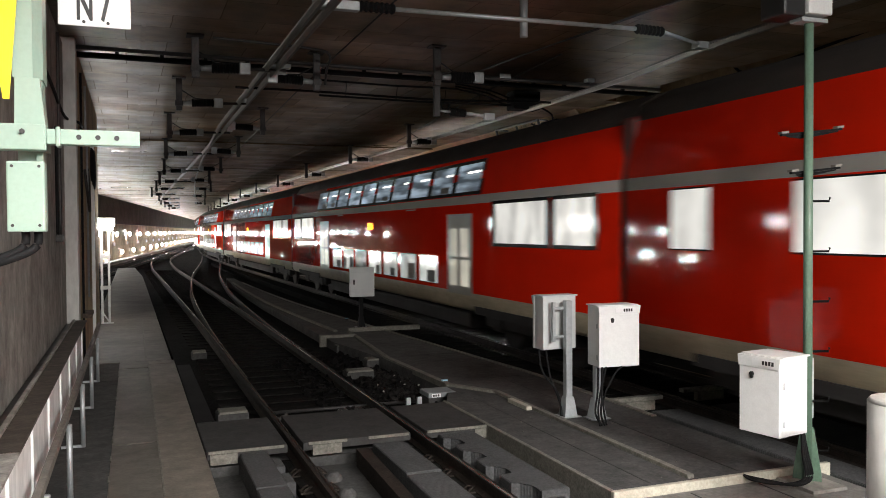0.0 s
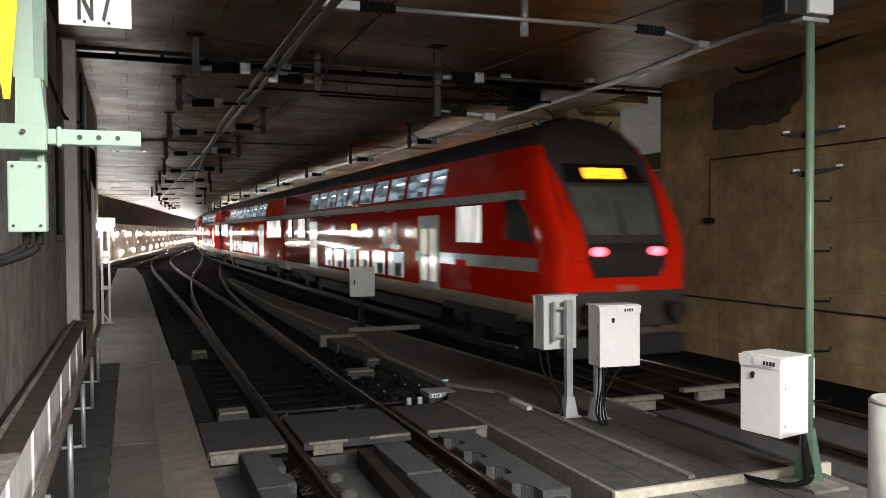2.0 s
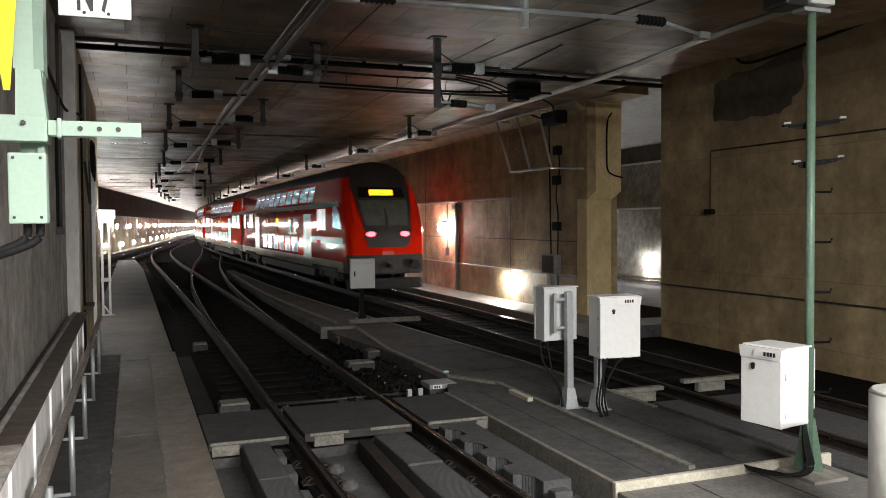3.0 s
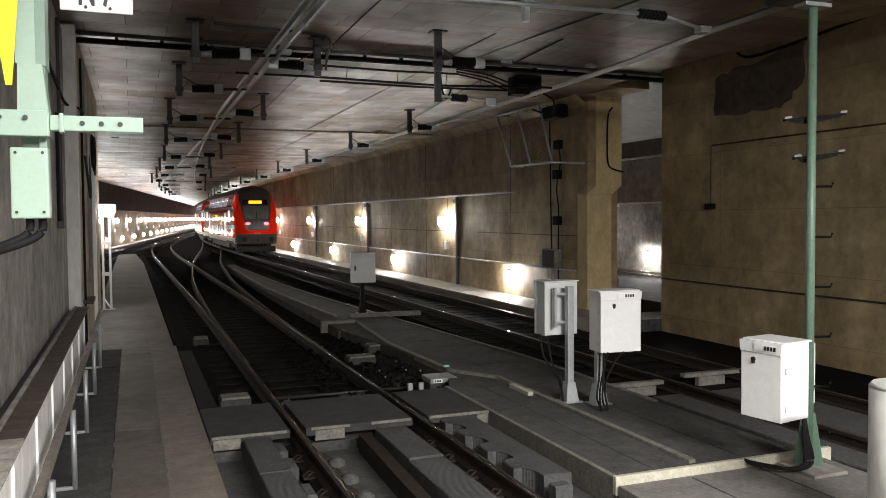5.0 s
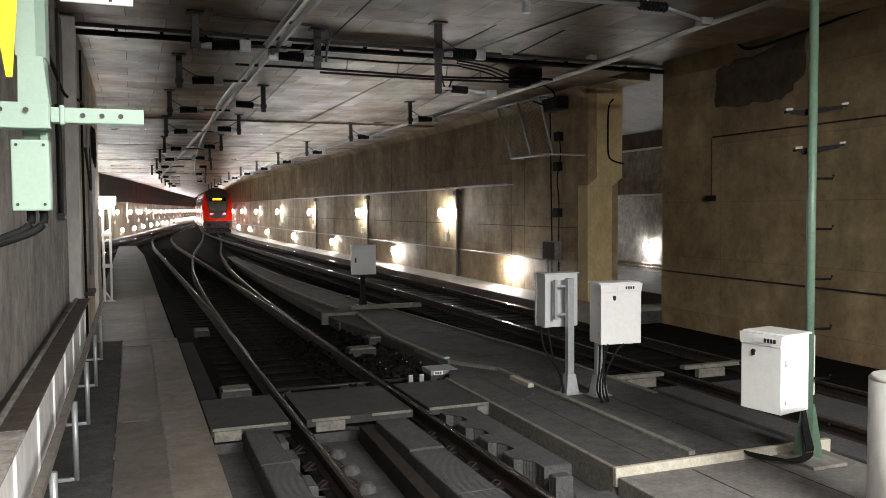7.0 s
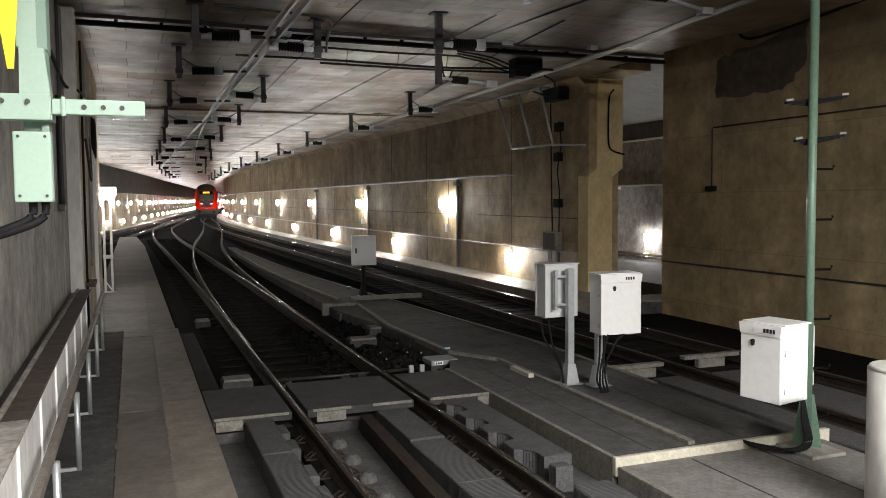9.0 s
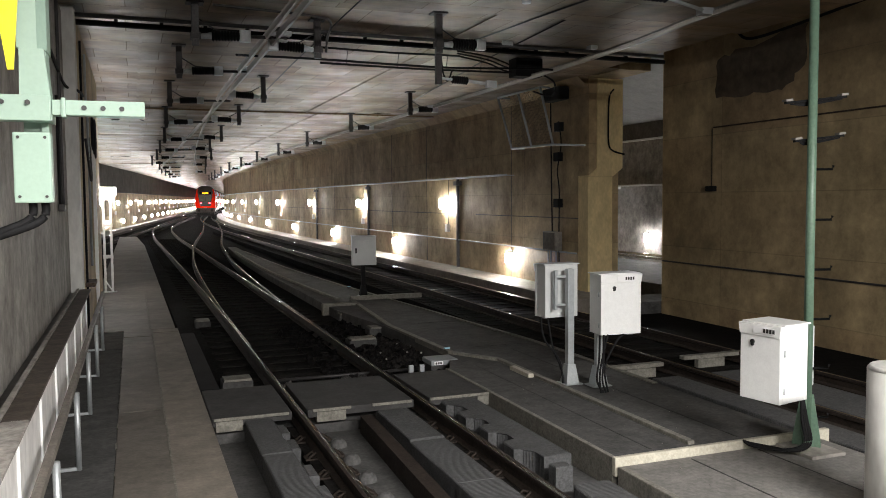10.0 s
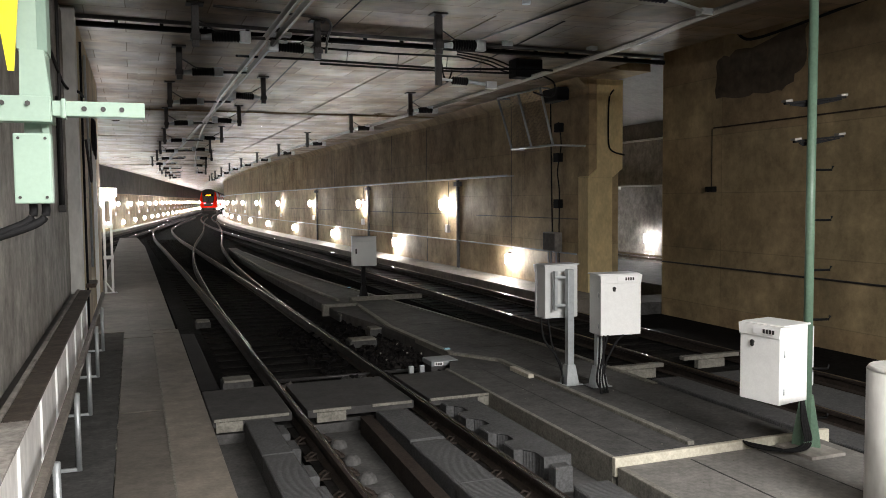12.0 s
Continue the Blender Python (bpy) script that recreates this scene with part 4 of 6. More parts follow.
for y0, y1 in ((3.2, 4.93), (4.95, 6.55), (6.57, 8.05), (8.07, 9.62)):
    comb_block("absorber_block", 1.12, 1.43, y0, y1, -0.055, 0, "dark grey porous absorber block beside the rail")
    for k in range(2):
        comb_block("absorber_block", 1.434, 1.53, y0 + 0.12 + 0.62 * k, y0 + 0.48 + 0.62 * k, -0.075, 0, "small dark absorber pad beside the rail clips")
for k, (y0, y1) in enumerate(((3.2, 5.0), (5.02, 6.62), (6.64, 8.0), (8.02, 9.30))):
    comb_block("absorber_block", 2.60 + 0.015 * k, 3.03, y0, y1, -0.075 + 0.012 * (k % 2), 0, "dark grey porous absorber block between the rails")
comb_block("absorber_block", 3.50, 3.97, 6.98, 9.50, -0.06, 0.17, "dark grey absorber block with a notched edge")
comb_block("absorber_block", 3.52, 3.90, 3.4, 6.2, -0.06, 0.17, "dark grey absorber block with a notched edge")
comb_block("absorber_block", 3.60, 3.78, 6.62, 6.76, -0.05, 0, "single upright absorber segment")
for x0, x1 in ((6.75, 7.2), (7.75, 8.6)):
    comb_block("absorber_block", x0, x1, 4.2, 9.6, -0.09, 0, "dark grey absorber block beside the train track")
b = fresh()
slab(b, [(2.22, 3.4), (2.34, 3.4), (2.56, 9.2), (2.42, 9.2)], BED, -0.08)
tagged(link_mesh("track_strip", b, RAIL_WEB), "rusty steel guard strip between the rails", "steel strip")
# the trough beside the walkway is a solid strip with its darkness as colour
tagged(link_mesh("track_strip", box(fresh(), 0.76, 1.00, 11.0, 15.9, -0.30, -0.02, 0.012), RUBBER), "black strip in place of the dark trough along the walkway edge", "rubber strip")


# rail fastenings: clips on little plates
def clip_mesh():
    b = fresh()
    box(b, -0.10, 0.02, -0.07, 0.07, -0.02, 0.0, 0.004)
    tube(b, [(-0.07, -0.05, 0.0), (-0.02, -0.05, 0.035), (0.02, 0.0, 0.03), (-0.02, 0.05, 0.035), (-0.07, 0.05, 0.0)], 0.012, 6)
    return b


def fastenings():
    src = None
    for rx, sides in ((-0.7535, (-1, 1)), (0.7535, (-1, 1))):
        for k in range(11):
            y = 3.3 + 0.6 * k
            if y > 9.2:
                break
            for s in sides:
                m = pose(2.5 + rx + s * 0.10, y, -0.145, 0, 0, 0 if s < 0 else 180)
                if src is None:
                    src = part("rail_clip", clip_mesh(), RAIL_WEB, main_track)
                    src.matrix_basis = m
                else:
                    share("rail_clip", src, main_track, m)


fastenings()
structure("pit_floor", box(fresh(), 0.78, 4.14, 2.0, 9.38, BED, -0.29), SLAB, "dusty concrete floor of the track pit", "floor")
for rx in (-0.7535, 0.7535):
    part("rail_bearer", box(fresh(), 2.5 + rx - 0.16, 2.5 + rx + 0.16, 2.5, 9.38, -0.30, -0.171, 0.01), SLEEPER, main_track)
src = None
for k in range(10):
    for x in (2.06, 2.93):
        m = pose(x, 3.4 + 0.6 * k, -0.29)
        if src is None:
            b = fresh()
            bmesh.ops.create_uvsphere(b, u_segments=12, v_segments=6, radius=0.10)
            bmesh.ops.delete(b, geom=[q for q in b.verts if q.co.z < -0.01], context="VERTS")
            src = part("bolt_cap", b, SLAB, main_track)
            src.matrix_basis = m
        elif x < 2.5:
            share("bolt_cap", src, main_track, m)

# dark seams between the slab plates
for x, y0, y1, z in ((5.72, 6.64, 12.0, -0.006), (4.66, 6.64, 11.0, -0.006), (4.95, 1.0, 6.40, -0.065), (5.75, 1.0, 6.40, -0.065)):
    tagged(link_mesh("slab_seam", box(fresh(), x - 0.009, x + 0.009, y0, y1, z - 0.004, z + 0.003), PLATE), "dark seam between the concrete plates", "seam", kind="structure")
for y in (9.6, 12.4, 15.2):
    tagged(link_mesh("slab_seam", box(fresh(), 5.2, 6.1, y - 0.008, y + 0.008, -0.010, -0.0035), PLATE), "dark seam between the concrete plates", "seam", kind="structure")

# point machine, drive rods and rubble at the turnout
pm = tagged(empty("point_machine", pose(4.35, 11.62, -0.02)), "grey point machine with a small label beside the turnout", "point machine")
b = fresh()
box(b, -0.21, 0.23, -0.12, 0.30, -0.05, 0.025, 0.015)
part("cover", b, MACHINE, pm)
b = fresh()
box(b, -0.20, 0.05, -0.08, 0.28, -0.32, -0.052, 0.02)
part("casing", b, DARKSTEEL, pm)
part("label_plate", box(fresh(), -0.16, -0.02, -0.128, -0.118, -0.04, 0.012), SIGNWHITE, pm)
for k in range(3):
    part("label_bar", box(fresh(), -0.145 + k * 0.037, -0.118 + k * 0.037, -0.132, -0.127, -0.03, 0.002), INK, pm)
for x in (-0.55, -0.38):
    part("bracket", box(fresh(), x - 0.035, x + 0.035, -0.2, -0.15, -0.26, 0.0, 0.006), STEEL, pm)
b = fresh()
rod(b, (-2.5, 0.1, -0.12), (-0.3, 0.1, -0.12), 0.025)
part("drive_rod", b, DARKSTEEL, pm)
for name, x, y, w in (("rail_chair", 1.30, 11.75, 0.42), ("rail_chair", 1.30, 17.8, 0.30), ("rail_chair", 4.46, 15.45, 0.46), ("rail_chair", 4.4, 17.6, 0.5), ("rail_chair", 3.8, 14.3, 0.5)):
    c = tagged(empty(name, pose(x, y, 0)), "sooty grey concrete block beside the rail", "block", group="blocks at the turnout")
    part("block", box(fresh(), -w / 2, w / 2, -0.18, 0.18, BED, -0.07, 0.015), SLAB, c)
    part("cap", box(fresh(), -w / 2 + 0.02, w / 2 - 0.02, -0.2, 0.10, -0.068, -0.035, 0.008), EDGE, c)


def rubble(name, cx, cy, rx, ry, n, z, size, mat, label, seed):
    rng = random.Random(seed)
    b = fresh()
    for k in range(n):
        s = size * rng.uniform(0.4, 1.3)
        x, y = cx + rng.uniform(-rx, rx), cy + rng.uniform(-ry, ry)
        r = bmesh.ops.create_icosphere(b, subdivisions=1, radius=s, matrix=Matrix.Translation((x, y, z + s * 0.3)))
        for v in r["verts"]:
            v.co += Vector((rng.uniform(-1, 1), rng.uniform(-1, 1), rng.uniform(-1, 1))) * s * 0.35
    return tagged(link_mesh(name, b, mat), label, "rubble", kind="stuff")


rubble("rubble", 4.1, 13.4, 0.45, 1.3, 260, -0.2, 0.05, SLEEPER, "dark loose ballast stones at the turnout", 3)
rubble("ballast", 3.5, 14.0, 0.9, 3.0, 420, -0.20, 0.055, TRACKBED, "near-black ballast stones round the turnout", 8)
rubble("paper_scraps", 4.15, 13.3, 0.4, 1.0, 9, -0.14, 0.014, CONCRETE_GREY, "small pale paper scraps on the ballast", 5)
rubble("paper_scraps", 5.3, 8.2, 0.9, 1.5, 14, 0.0, 0.006, CONCRETE_GREY, "small pale scraps and chips on the slab", 15)
rubble("paper_scraps", 5.2, 5.5, 0.8, 0.9, 12, -0.062, 0.006, CONCRETE_GREY, "small pale scraps and chips on the lower slab", 16)
rubble("paper_scraps", 2.9, 6.0, 1.1, 2.6, 22, -0.29, 0.009, CONCRETE_GREY, "pale chips on the pit floor", 17)
for x, y, t in ((5.52, 22.0, 0.0), (4.68, 12.25, 0.3)):
    c = tagged(empty("track_marker", pose(x, y, 0.0, 0, 0, 17 * t)), "small pale blue reflector marker on the slab edge", "marker", group="reflector markers")
    part("foot", box(fresh(), -0.05, 0.05, -0.035, 0.035, -0.004, 0.028, 0.005), DARKSTEEL, c)
    part("reflector", box(fresh(), -0.045, 0.045, -0.03, 0.03, 0.029, 0.052, 0.004), MARKER, c, "pale blue reflector")
rubble("rubble", 1.9, 11.35, 0.12, 0.12, 20, -0.16, 0.04, CONCRETE_DARK, "crumpled pale litter beside the rail", 6)
rubble("rubble", 2.9, 11.3, 0.16, 0.14, 24, -0.14, 0.05, DARKSTEEL, "dark debris beside the rail", 7)
for x0, x1, y in ((6.4, 7.3, 10.15), (7.85, 9.0, 10.4)):
    c = tagged(empty("pit_edge", pose(x0, y, 0)), "pale chipped concrete edge beside the train track", "kerb", group="pit edges")
    part("edge", box(fresh(), 0, x1 - x0, -0.06, 0.06, -0.06, 0.0, 0.01), EDGE, c)
    part("support_block", box(fresh(), 0.25, 0.75, -0.08, 0.02, -0.20, -0.062, 0.01), EDGE, c)


# ---------------------------------------------------------------- left: cable duct, its rail and posts
duct = tagged(empty("cable_duct", pose(-0.68, 0, 0)), "pale panelled cable duct on steel posts along the wall", "cable duct")
y = 2.4
for ln in (1.55, 1.75, 1.6, 1.9, 1.7, 1.65, 1.35):
    near = y + ln < 5.9
    part("top_board", box(fresh(), -0.135, 0.03, y, y + ln - 0.004, 1.06, 1.085 - (0.003 if near else 0.0), 0.006), PALECOVER if near else COVER, duct, "scratched pale cover board" if near else "dark dusty cover board")
    y += ln
part("top_strip", box(fresh(), -0.175, -0.137, 2.4, 13.9, 1.03, 1.10, 0.005), CONCRETE_GREY, duct)
# black bar for the gap at the wall, the gap's shade in its colour
part("dark_back_gap", box(fresh(), -0.268, -0.177, 2.4, 13.9, 0.9, 1.03, 0.004), INK, duct)
y = 2.78
while y < 13.7:
    part("panel", box(fresh(), -0.012, 0.008, y - 1.24 + 0.03, y - 0.02, 0.55, 1.058, 0.004), PANEL, duct)
    part("panel_joint", box(fresh(), -0.012, 0.024, y - 0.016, y + 0.012, 0.55, 1.06, 0.003), WHITE, duct, "bright joint strip")
    y += 1.24
rail = fresh()
box(rail, 0.08, 0.14, 2.4, 16.5, 0.70, 0.78, 0.02)
part("hand_rail", rail, DUSTRAIL, duct, "dusty square rail in front of the panels")
for y in (3.9, 5.95, 8.07, 10.16, 12.35, 14.5):
    post = fresh()
    rod(post, (0.15, y, 0.0), (0.15, y, 0.72), 0.026, 12)
    p = part("post", post, STEEL, duct, "galvanised steel post")
    part("foot_bracket", box(fresh(), -0.08, 0.17, y - 0.02, y + 0.02, 0.0, 0.03, 0.004), STEEL, p)

# ---------------------------------------------------------------- left: mint green signal mast with its arm, box and sign
mast = tagged(empty("signal_mast", pose(-0.40, 3.72, 0.84)), "mint green steel signal mast with a yellow wedge sign", "signal mast")
b = fresh()
box(b, 0.0, 0.065, -0.03, 0.06, 1.70, CEIL - 0.06 - 0.84, 0.006)
part("column", b, MINT, mast)
b = fresh()
sweep(b, [(0.03, -0.115, 0), (0.03, 0.02, 0)], [(-0.032, 2.031), (0.078, 2.031), (0.060, 2.214), (-0.028, 2.214)])
part("column_cover", b, MINT, mast, "flared sheet cover over the clamp")
part("column_flange", box(fresh(), 0.066, 0.094, -0.055, 0.075, 1.70, CEIL - 0.06 - 0.84, 0.004), MINT, mast)
b = fresh()
slab(b, [(-0.006, -0.11), (0.066, -0.11), (0.098, -0.06), (0.098, 0.1), (-0.006, 0.1)], 2.215, 2.80)
part("shroud", b, MINT, mast)
b = fresh()
box(b, -0.6, 0.108, -0.150, -0.135, 1.930, 2.03, 0.004)
box(b, -0.6, 0.108, -0.134, -0.06, 2.018, 2.03, 0.003)
box(b, -0.6, 0.108, -0.134, -0.06, 1.930, 1.942, 0.003)
box(b, 0.098, 0.112, -0.134, 0.06, 1.932, 2.028, 0.003)
part("clamp_arm", b, MINT, mast)
b = fresh()
box(b, 0.113, 0.457, -0.140, -0.128, 1.955, 2.015, 0.004)
box(b, 0.113, 0.457, -0.127, -0.07, 2.004, 2.015, 0.003)
box(b, 0.113, 0.457, -0.127, -0.07, 1.955, 1.966, 0.003)
part("cross_arm", b, MINT, mast, "mint green flat arm with bolt holes")
b = fresh()
box(b, 0.146, 0.164, -0.148, -0.06, 1.946, 2.024, 0.006)
part("arm_strap", b, MINT, mast)
for x in (-0.06, 0.03):
    part("clamp_bolt", rod(fresh(), (x, -0.165, 2.0), (x, -0.148, 2.0), 0.010, 6), DARKSTEEL, mast)
for x in (0.23, 0.30, 0.37):
    b = fresh()
    rod(b, (x, -0.146, 1.985), (x, -0.138, 1.985), 0.010, 12)
    part("bolt_hole", b, INK, mast)
b = fresh()
box(b, -0.028, 0.107, -0.16, -0.06, 1.61, 1.885, 0.008)
jb = part("junction_box", b, MINT, mast, "mint green junction box")
for x in (-0.008, 0.087):
    for z in (1.635, 1.865):
        b = fresh()
        rod(b, (x, -0.166, z), (x, -0.158, z), 0.006, 8)
        part("screw", b, DARKSTEEL, jb)
for k, dx in enumerate((0.0, 0.045)):
    b = tube(fresh(), curve([(0.03 + dx, -0.1, 1.62), (0.02 + dx, -0.1, 1.55), (-0.08 + dx, -0.12, 1.50), (-0.30, -0.1, 1.42)]), 0.016)
    part("cable", b, RUBBER, mast)
b = fresh()
slab(b, [(-0.17, 0), (0.065, 0), (-0.016, -0.98), (-0.038, -0.98)], 0, 0.012)
bmesh.ops.transform(b, matrix=Matrix.Translation((0.005, -0.16, 3.10)) @ Matrix.Rotation(math.pi / 2, 4, "X"), verts=b.verts)
part("wedge_sign", b, YELLOW, mast, "yellow wedge-shaped sign plate")

sign = tagged(empty("number_sign", pose(-0.125, 4.02, 3.365)), "white enamel sign plate with black writing", "sign")
part("plate", box(fresh(), -0.145, 0.155, -0.012, 0.0, 0.0, 0.24, 0.004), SIGNWHITE, sign)
part("bracket", box(fresh(), 0.10, 0.20, 0.001, 0.02, 0.19, 0.5, 0.003), STEEL, sign)
part("hanger", box(fresh(), -0.83, 0.16, 0.022, 0.06, 0.30, 0.36, 0.004), MINT, sign)


def writing(text, size, m, parent, mat, name="lettering"):
    cu = bpy.data.curves.new(name, "FONT")
    cu.body, cu.size, cu.extrude, cu.align_x, cu.offset, cu.space_character = text, size, 0.001, "CENTER", 0.005, 1.5
    tmp = bpy.data.objects.new(name, cu)
    me = bpy.data.meshes.new_from_object(tmp)
    bpy.data.objects.remove(tmp)
    me.materials.append(mat)
    ob = new(name, me)
    ob.parent = parent
    ob.matrix_basis = m
    return ob


writing("N7", 0.19, pose(0.0, -0.0145, 0.03, 90, 0, 0) @ Matrix.Diagonal((0.5, 1, 1, 1)), sign, INK)
for x in (-0.04, 0.06):
    b = fresh()
    rod(b, (x, -0.018, 0.018), (x, -0.01, 0.018), 0.007, 10)
    part("screw", b, DARKSTEEL, sign)

# lamp on a white steel frame where the walkway wall ends
fr = tagged(empty("lamp_stand", pose(-0.66, 24.0, 0)), "white steel lamp stand with a glaring lamp on top", "lamp post")
for x in (-0.09, 0.09):
    part("upright", box(fresh(), x - 0.03, x + 0.03, -0.03, 0.03, 0.0, 2.55, 0.006), WHITE, fr)
for z in (0.9, 1.75, 2.5):
    part("crossbar", box(fresh(), -0.13, 0.13, -0.035, -0.0, z, z + 0.10, 0.005), WHITE, fr)
b = fresh()
box(b, -0.12, 0.2, -0.30, -0.25, 0.0, 0.03, 0.005)
rod(b, (0.1, -0.28, 0.02), (-0.1, 0.0, 0.3), 0.02)
part("foot_stay", b, WHITE, fr)
b = fresh()
rod(b, (-0.16, -0.2, 2.66), (0.2, -0.2, 2.66), 0.16, 20)
part("lamp_tube", b, GLARE, fr, "glaring lamp")
part("lamp_back", box(fresh(), -0.2, 0.26, -0.04, 0.06, 2.6, 2.84, 0.02), GREYBOX, fr)

# cables and pipes on the left wall
for pts, r in ((((-0.92, 8.0, 4.55), (-0.92, 11.4, 4.38), (-0.92, 13.9, 4.24), (-0.75, 14.3, 4.2), (-0.74, 15.4, 4.25)), 0.022),
               (((-0.93, 12.4, 2.4), (-0.93, 12.4, 3.9)), 0.02), (((-0.93, 12.9, 2.4), (-0.93, 12.9, 5.3)), 0.025),
               (((-0.77, 16.4, 3.6), (-0.73, 16.6, 3.1), (-0.72, 17.0, 2.85), (-0.74, 17.4, 3.2), (-0.77, 17.6, 3.7)), 0.025),
               (((-0.77, 15.4, 0.2), (-0.77, 15.4, 2.3), (-0.77, 15.5, 5.2)), 0.02)):
    tagged(link_mesh("wall_cable", tube(fresh(), curve(pts), r), RUBBER if r != 0.025 else DARKSTEEL), "dark cable fixed to the concrete wall", "cable", group="wall cables")
for k in range(3):
    b = tube(fresh(), [(-0.74 + 0.02 * k, 18.6 + 0.12 * k + 0.42 * math.cos(t * 0.42), 3.86 - 0.05 * k + (0.34 + 0.03 * k) * math.sin(t * 0.42)) for t in range(16)], 0.016, 6)
    tagged(link_mesh("cable_coil", b, RUBBER), "black cable hung in a coil on the wall", "cable", group="coiled wall cables")
tagged(link_mesh("wall_conduit", tube(fresh(), [(-0.77, 16.9, 5.2), (-0.77, 16.9, 4.4), (-0.77, 17.3, 4.2), (-0.77, 17.3, 1.2)], 0.022), STEEL), "pale steel conduit down the wall", "conduit", group="wall conduits")
tagged(link_mesh("wall_trunking", box(fresh(), -0.80, -0.73, 19.4, 19.5, 0, 4.6, 0.008), WHITE), "white vertical cable trunking on the wall", "trunking")
tagged(link_mesh("wall_box", box(fresh(), -0.95, -0.86, 12.3, 12.6, 2.32, 2.42, 0.01), DARKSTEEL), "small dark wall box at the pipe end", "wall box")
tagged(link_mesh("wall_bracket", box(fresh(), -0.80, -0.64, 15.3, 16.1, 0.98, 1.05, 0.01), RUST), "rusty steel bracket on the wall", "bracket")


# ---------------------------------------------------------------- cabinets on the slab
def cabinet(name, m, w, d, h, mat, label, plain=False):
    """A cabinet whose front faces -y; its base middle is at the origin."""
    c = tagged(empty(name, m), label, "cabinet", group="trackside cabinets")
    part("body", box(fresh(), -w / 2, w / 2, -d / 2 + 0.03, d / 2, 0, h, 0.012), mat, c)
    b = fresh()
    box(b, -w / 2 - 0.006, w / 2 + 0.006, -d / 2 - 0.012, -d / 2 + 0.028, 0.0, h - 0.10, 0.008)
    part("door", b, mat, c)
    if plain:
        part("roof", box(fresh(), -w / 2 - 0.012, w / 2 + 0.012, -d / 2 - 0.02, d / 2 + 0.012, h + 0.001, h + 0.02, 0.006), mat, c)
        part("front_top", box(fresh(), -w / 2 - 0.006, w / 2 + 0.006, -d / 2 - 0.010, -d / 2 + 0.028, h - 0.096, h, 0.004), mat, c)
        part("lock", box(fresh(), -w * 0.38, -w * 0.31, -d / 2 - 0.03, -d / 2 - 0.011, h * 0.42, h * 0.60, 0.008), INK, c, "black upright lock lever")
        return c
    b = fresh()
    slab(b, [(-w / 2 - 0.006, h - 0.098), (w / 2 + 0.006, h - 0.098), (w / 2 + 0.018, h - 0.005), (w / 2 + 0.018, h + 0.006), (-w / 2 - 0.018, h + 0.006), (-w / 2 - 0.018, h - 0.005)], 0, 0.05)
    bmesh.ops.transform(b, matrix=Matrix.Translation((0, -d / 2 + 0.027, 0)) @ Matrix.Rotation(math.pi / 2, 4, "X"), verts=b.verts)
    part("hood", b, mat, c)
    part("roof", box(fresh(), -w / 2 - 0.02, w / 2 + 0.02, -d / 2 + 0.028, d / 2 + 0.015, h + 0.001, h + 0.018, 0.006), mat, c)
    b = fresh()
    rod(b, (-w * 0.18, -d / 2 - 0.026, h - 0.165), (-w * 0.18, -d / 2 - 0.011, h - 0.165), 0.022, 14)
    rod(b, (-w * 0.18, -d / 2 - 0.026, h - 0.19), (-w * 0.18, -d / 2 - 0.011, h - 0.19), 0.017, 14)
    part("lock", b, INK, c, "black oval lock")
    part("label_plate", box(fresh(), -0.06, w / 2 - 0.06, -d / 2 - 0.032, -d / 2 - 0.024, h - 0.075, h - 0.018), SIGNWHITE, c)
    for k in range(4):
        x = 0.05 + k * 0.034
        part("label_bar", box(fresh(), x, x + 0.022, -d / 2 - 0.036, -d / 2 - 0.031, h - 0.066, h - 0.028), INK, c)
    for x in (-w / 2 + 0.1, w / 2 - 0.1):
        part("foot", box(fresh(), x - 0.04, x + 0.04, -0.08, 0.0, -0.025, 0.0), STEEL, c)
    for z in (0.12, h - 0.25):
        for s in (-1, 1):
            b = fresh()
            rod(b, (s * (w / 2), -d / 2 + 0.06, z - 0.03), (s * (w / 2), -d / 2 + 0.06, z + 0.03), 0.009, 8)
            part("hinge", b, STEEL, c)
    return c


cab_r = cabinet("cabinet", pose(5.66, 6.10, 0.53, 0, 0, -80), 0.43, 0.40, 0.72, WHITE, "white cabinet fixed to the green mast, with black lock")
cab_m = cabinet("cabinet", pose(5.83, 9.13, 0.69, 0, 0, -4), 0.56, 0.32, 0.77, WHITE, "white cabinet on a steel post with hanging cables")
cab_l = cabinet("cabinet", pose(5.30, 9.72, 0.86, 0, 0, 182), 0.50, 0.26, 0.70, GREYBOX, "pale grey cabinet seen from behind on a steel post")
cab_s = cabinet("cabinet", pose(5.44, 20.1, 0.79, 0, 0, -8), 0.60, 0.28, 0.72, GREYBOX, "small grey cabinet on a dark post beside the kerb", True)


def foot_post(name, m, h, mat, label, r=0.045):
    c = tagged(empty(name, m), label, "post", group="cabinet posts")
    part("shaft", box(fresh(), -r, r, -r, r, 0.25, h, 0.008), mat, c)
    b = fresh()
    vs = bmesh.ops.create_cone(b, cap_ends=True, segments=4, radius1=0.13, radius2=0.08, depth=0.25, matrix=Matrix.Translation((0, 0, 0.137)) @ Matrix.Rotation(math.pi / 4, 4, "Z"))
    part("socket", b, mat, c)
    part("base_plate", box(fresh(), -0.14, 0.14, -0.12, 0.12, 0.0, 0.014, 0.003), STEEL, c)
    return c


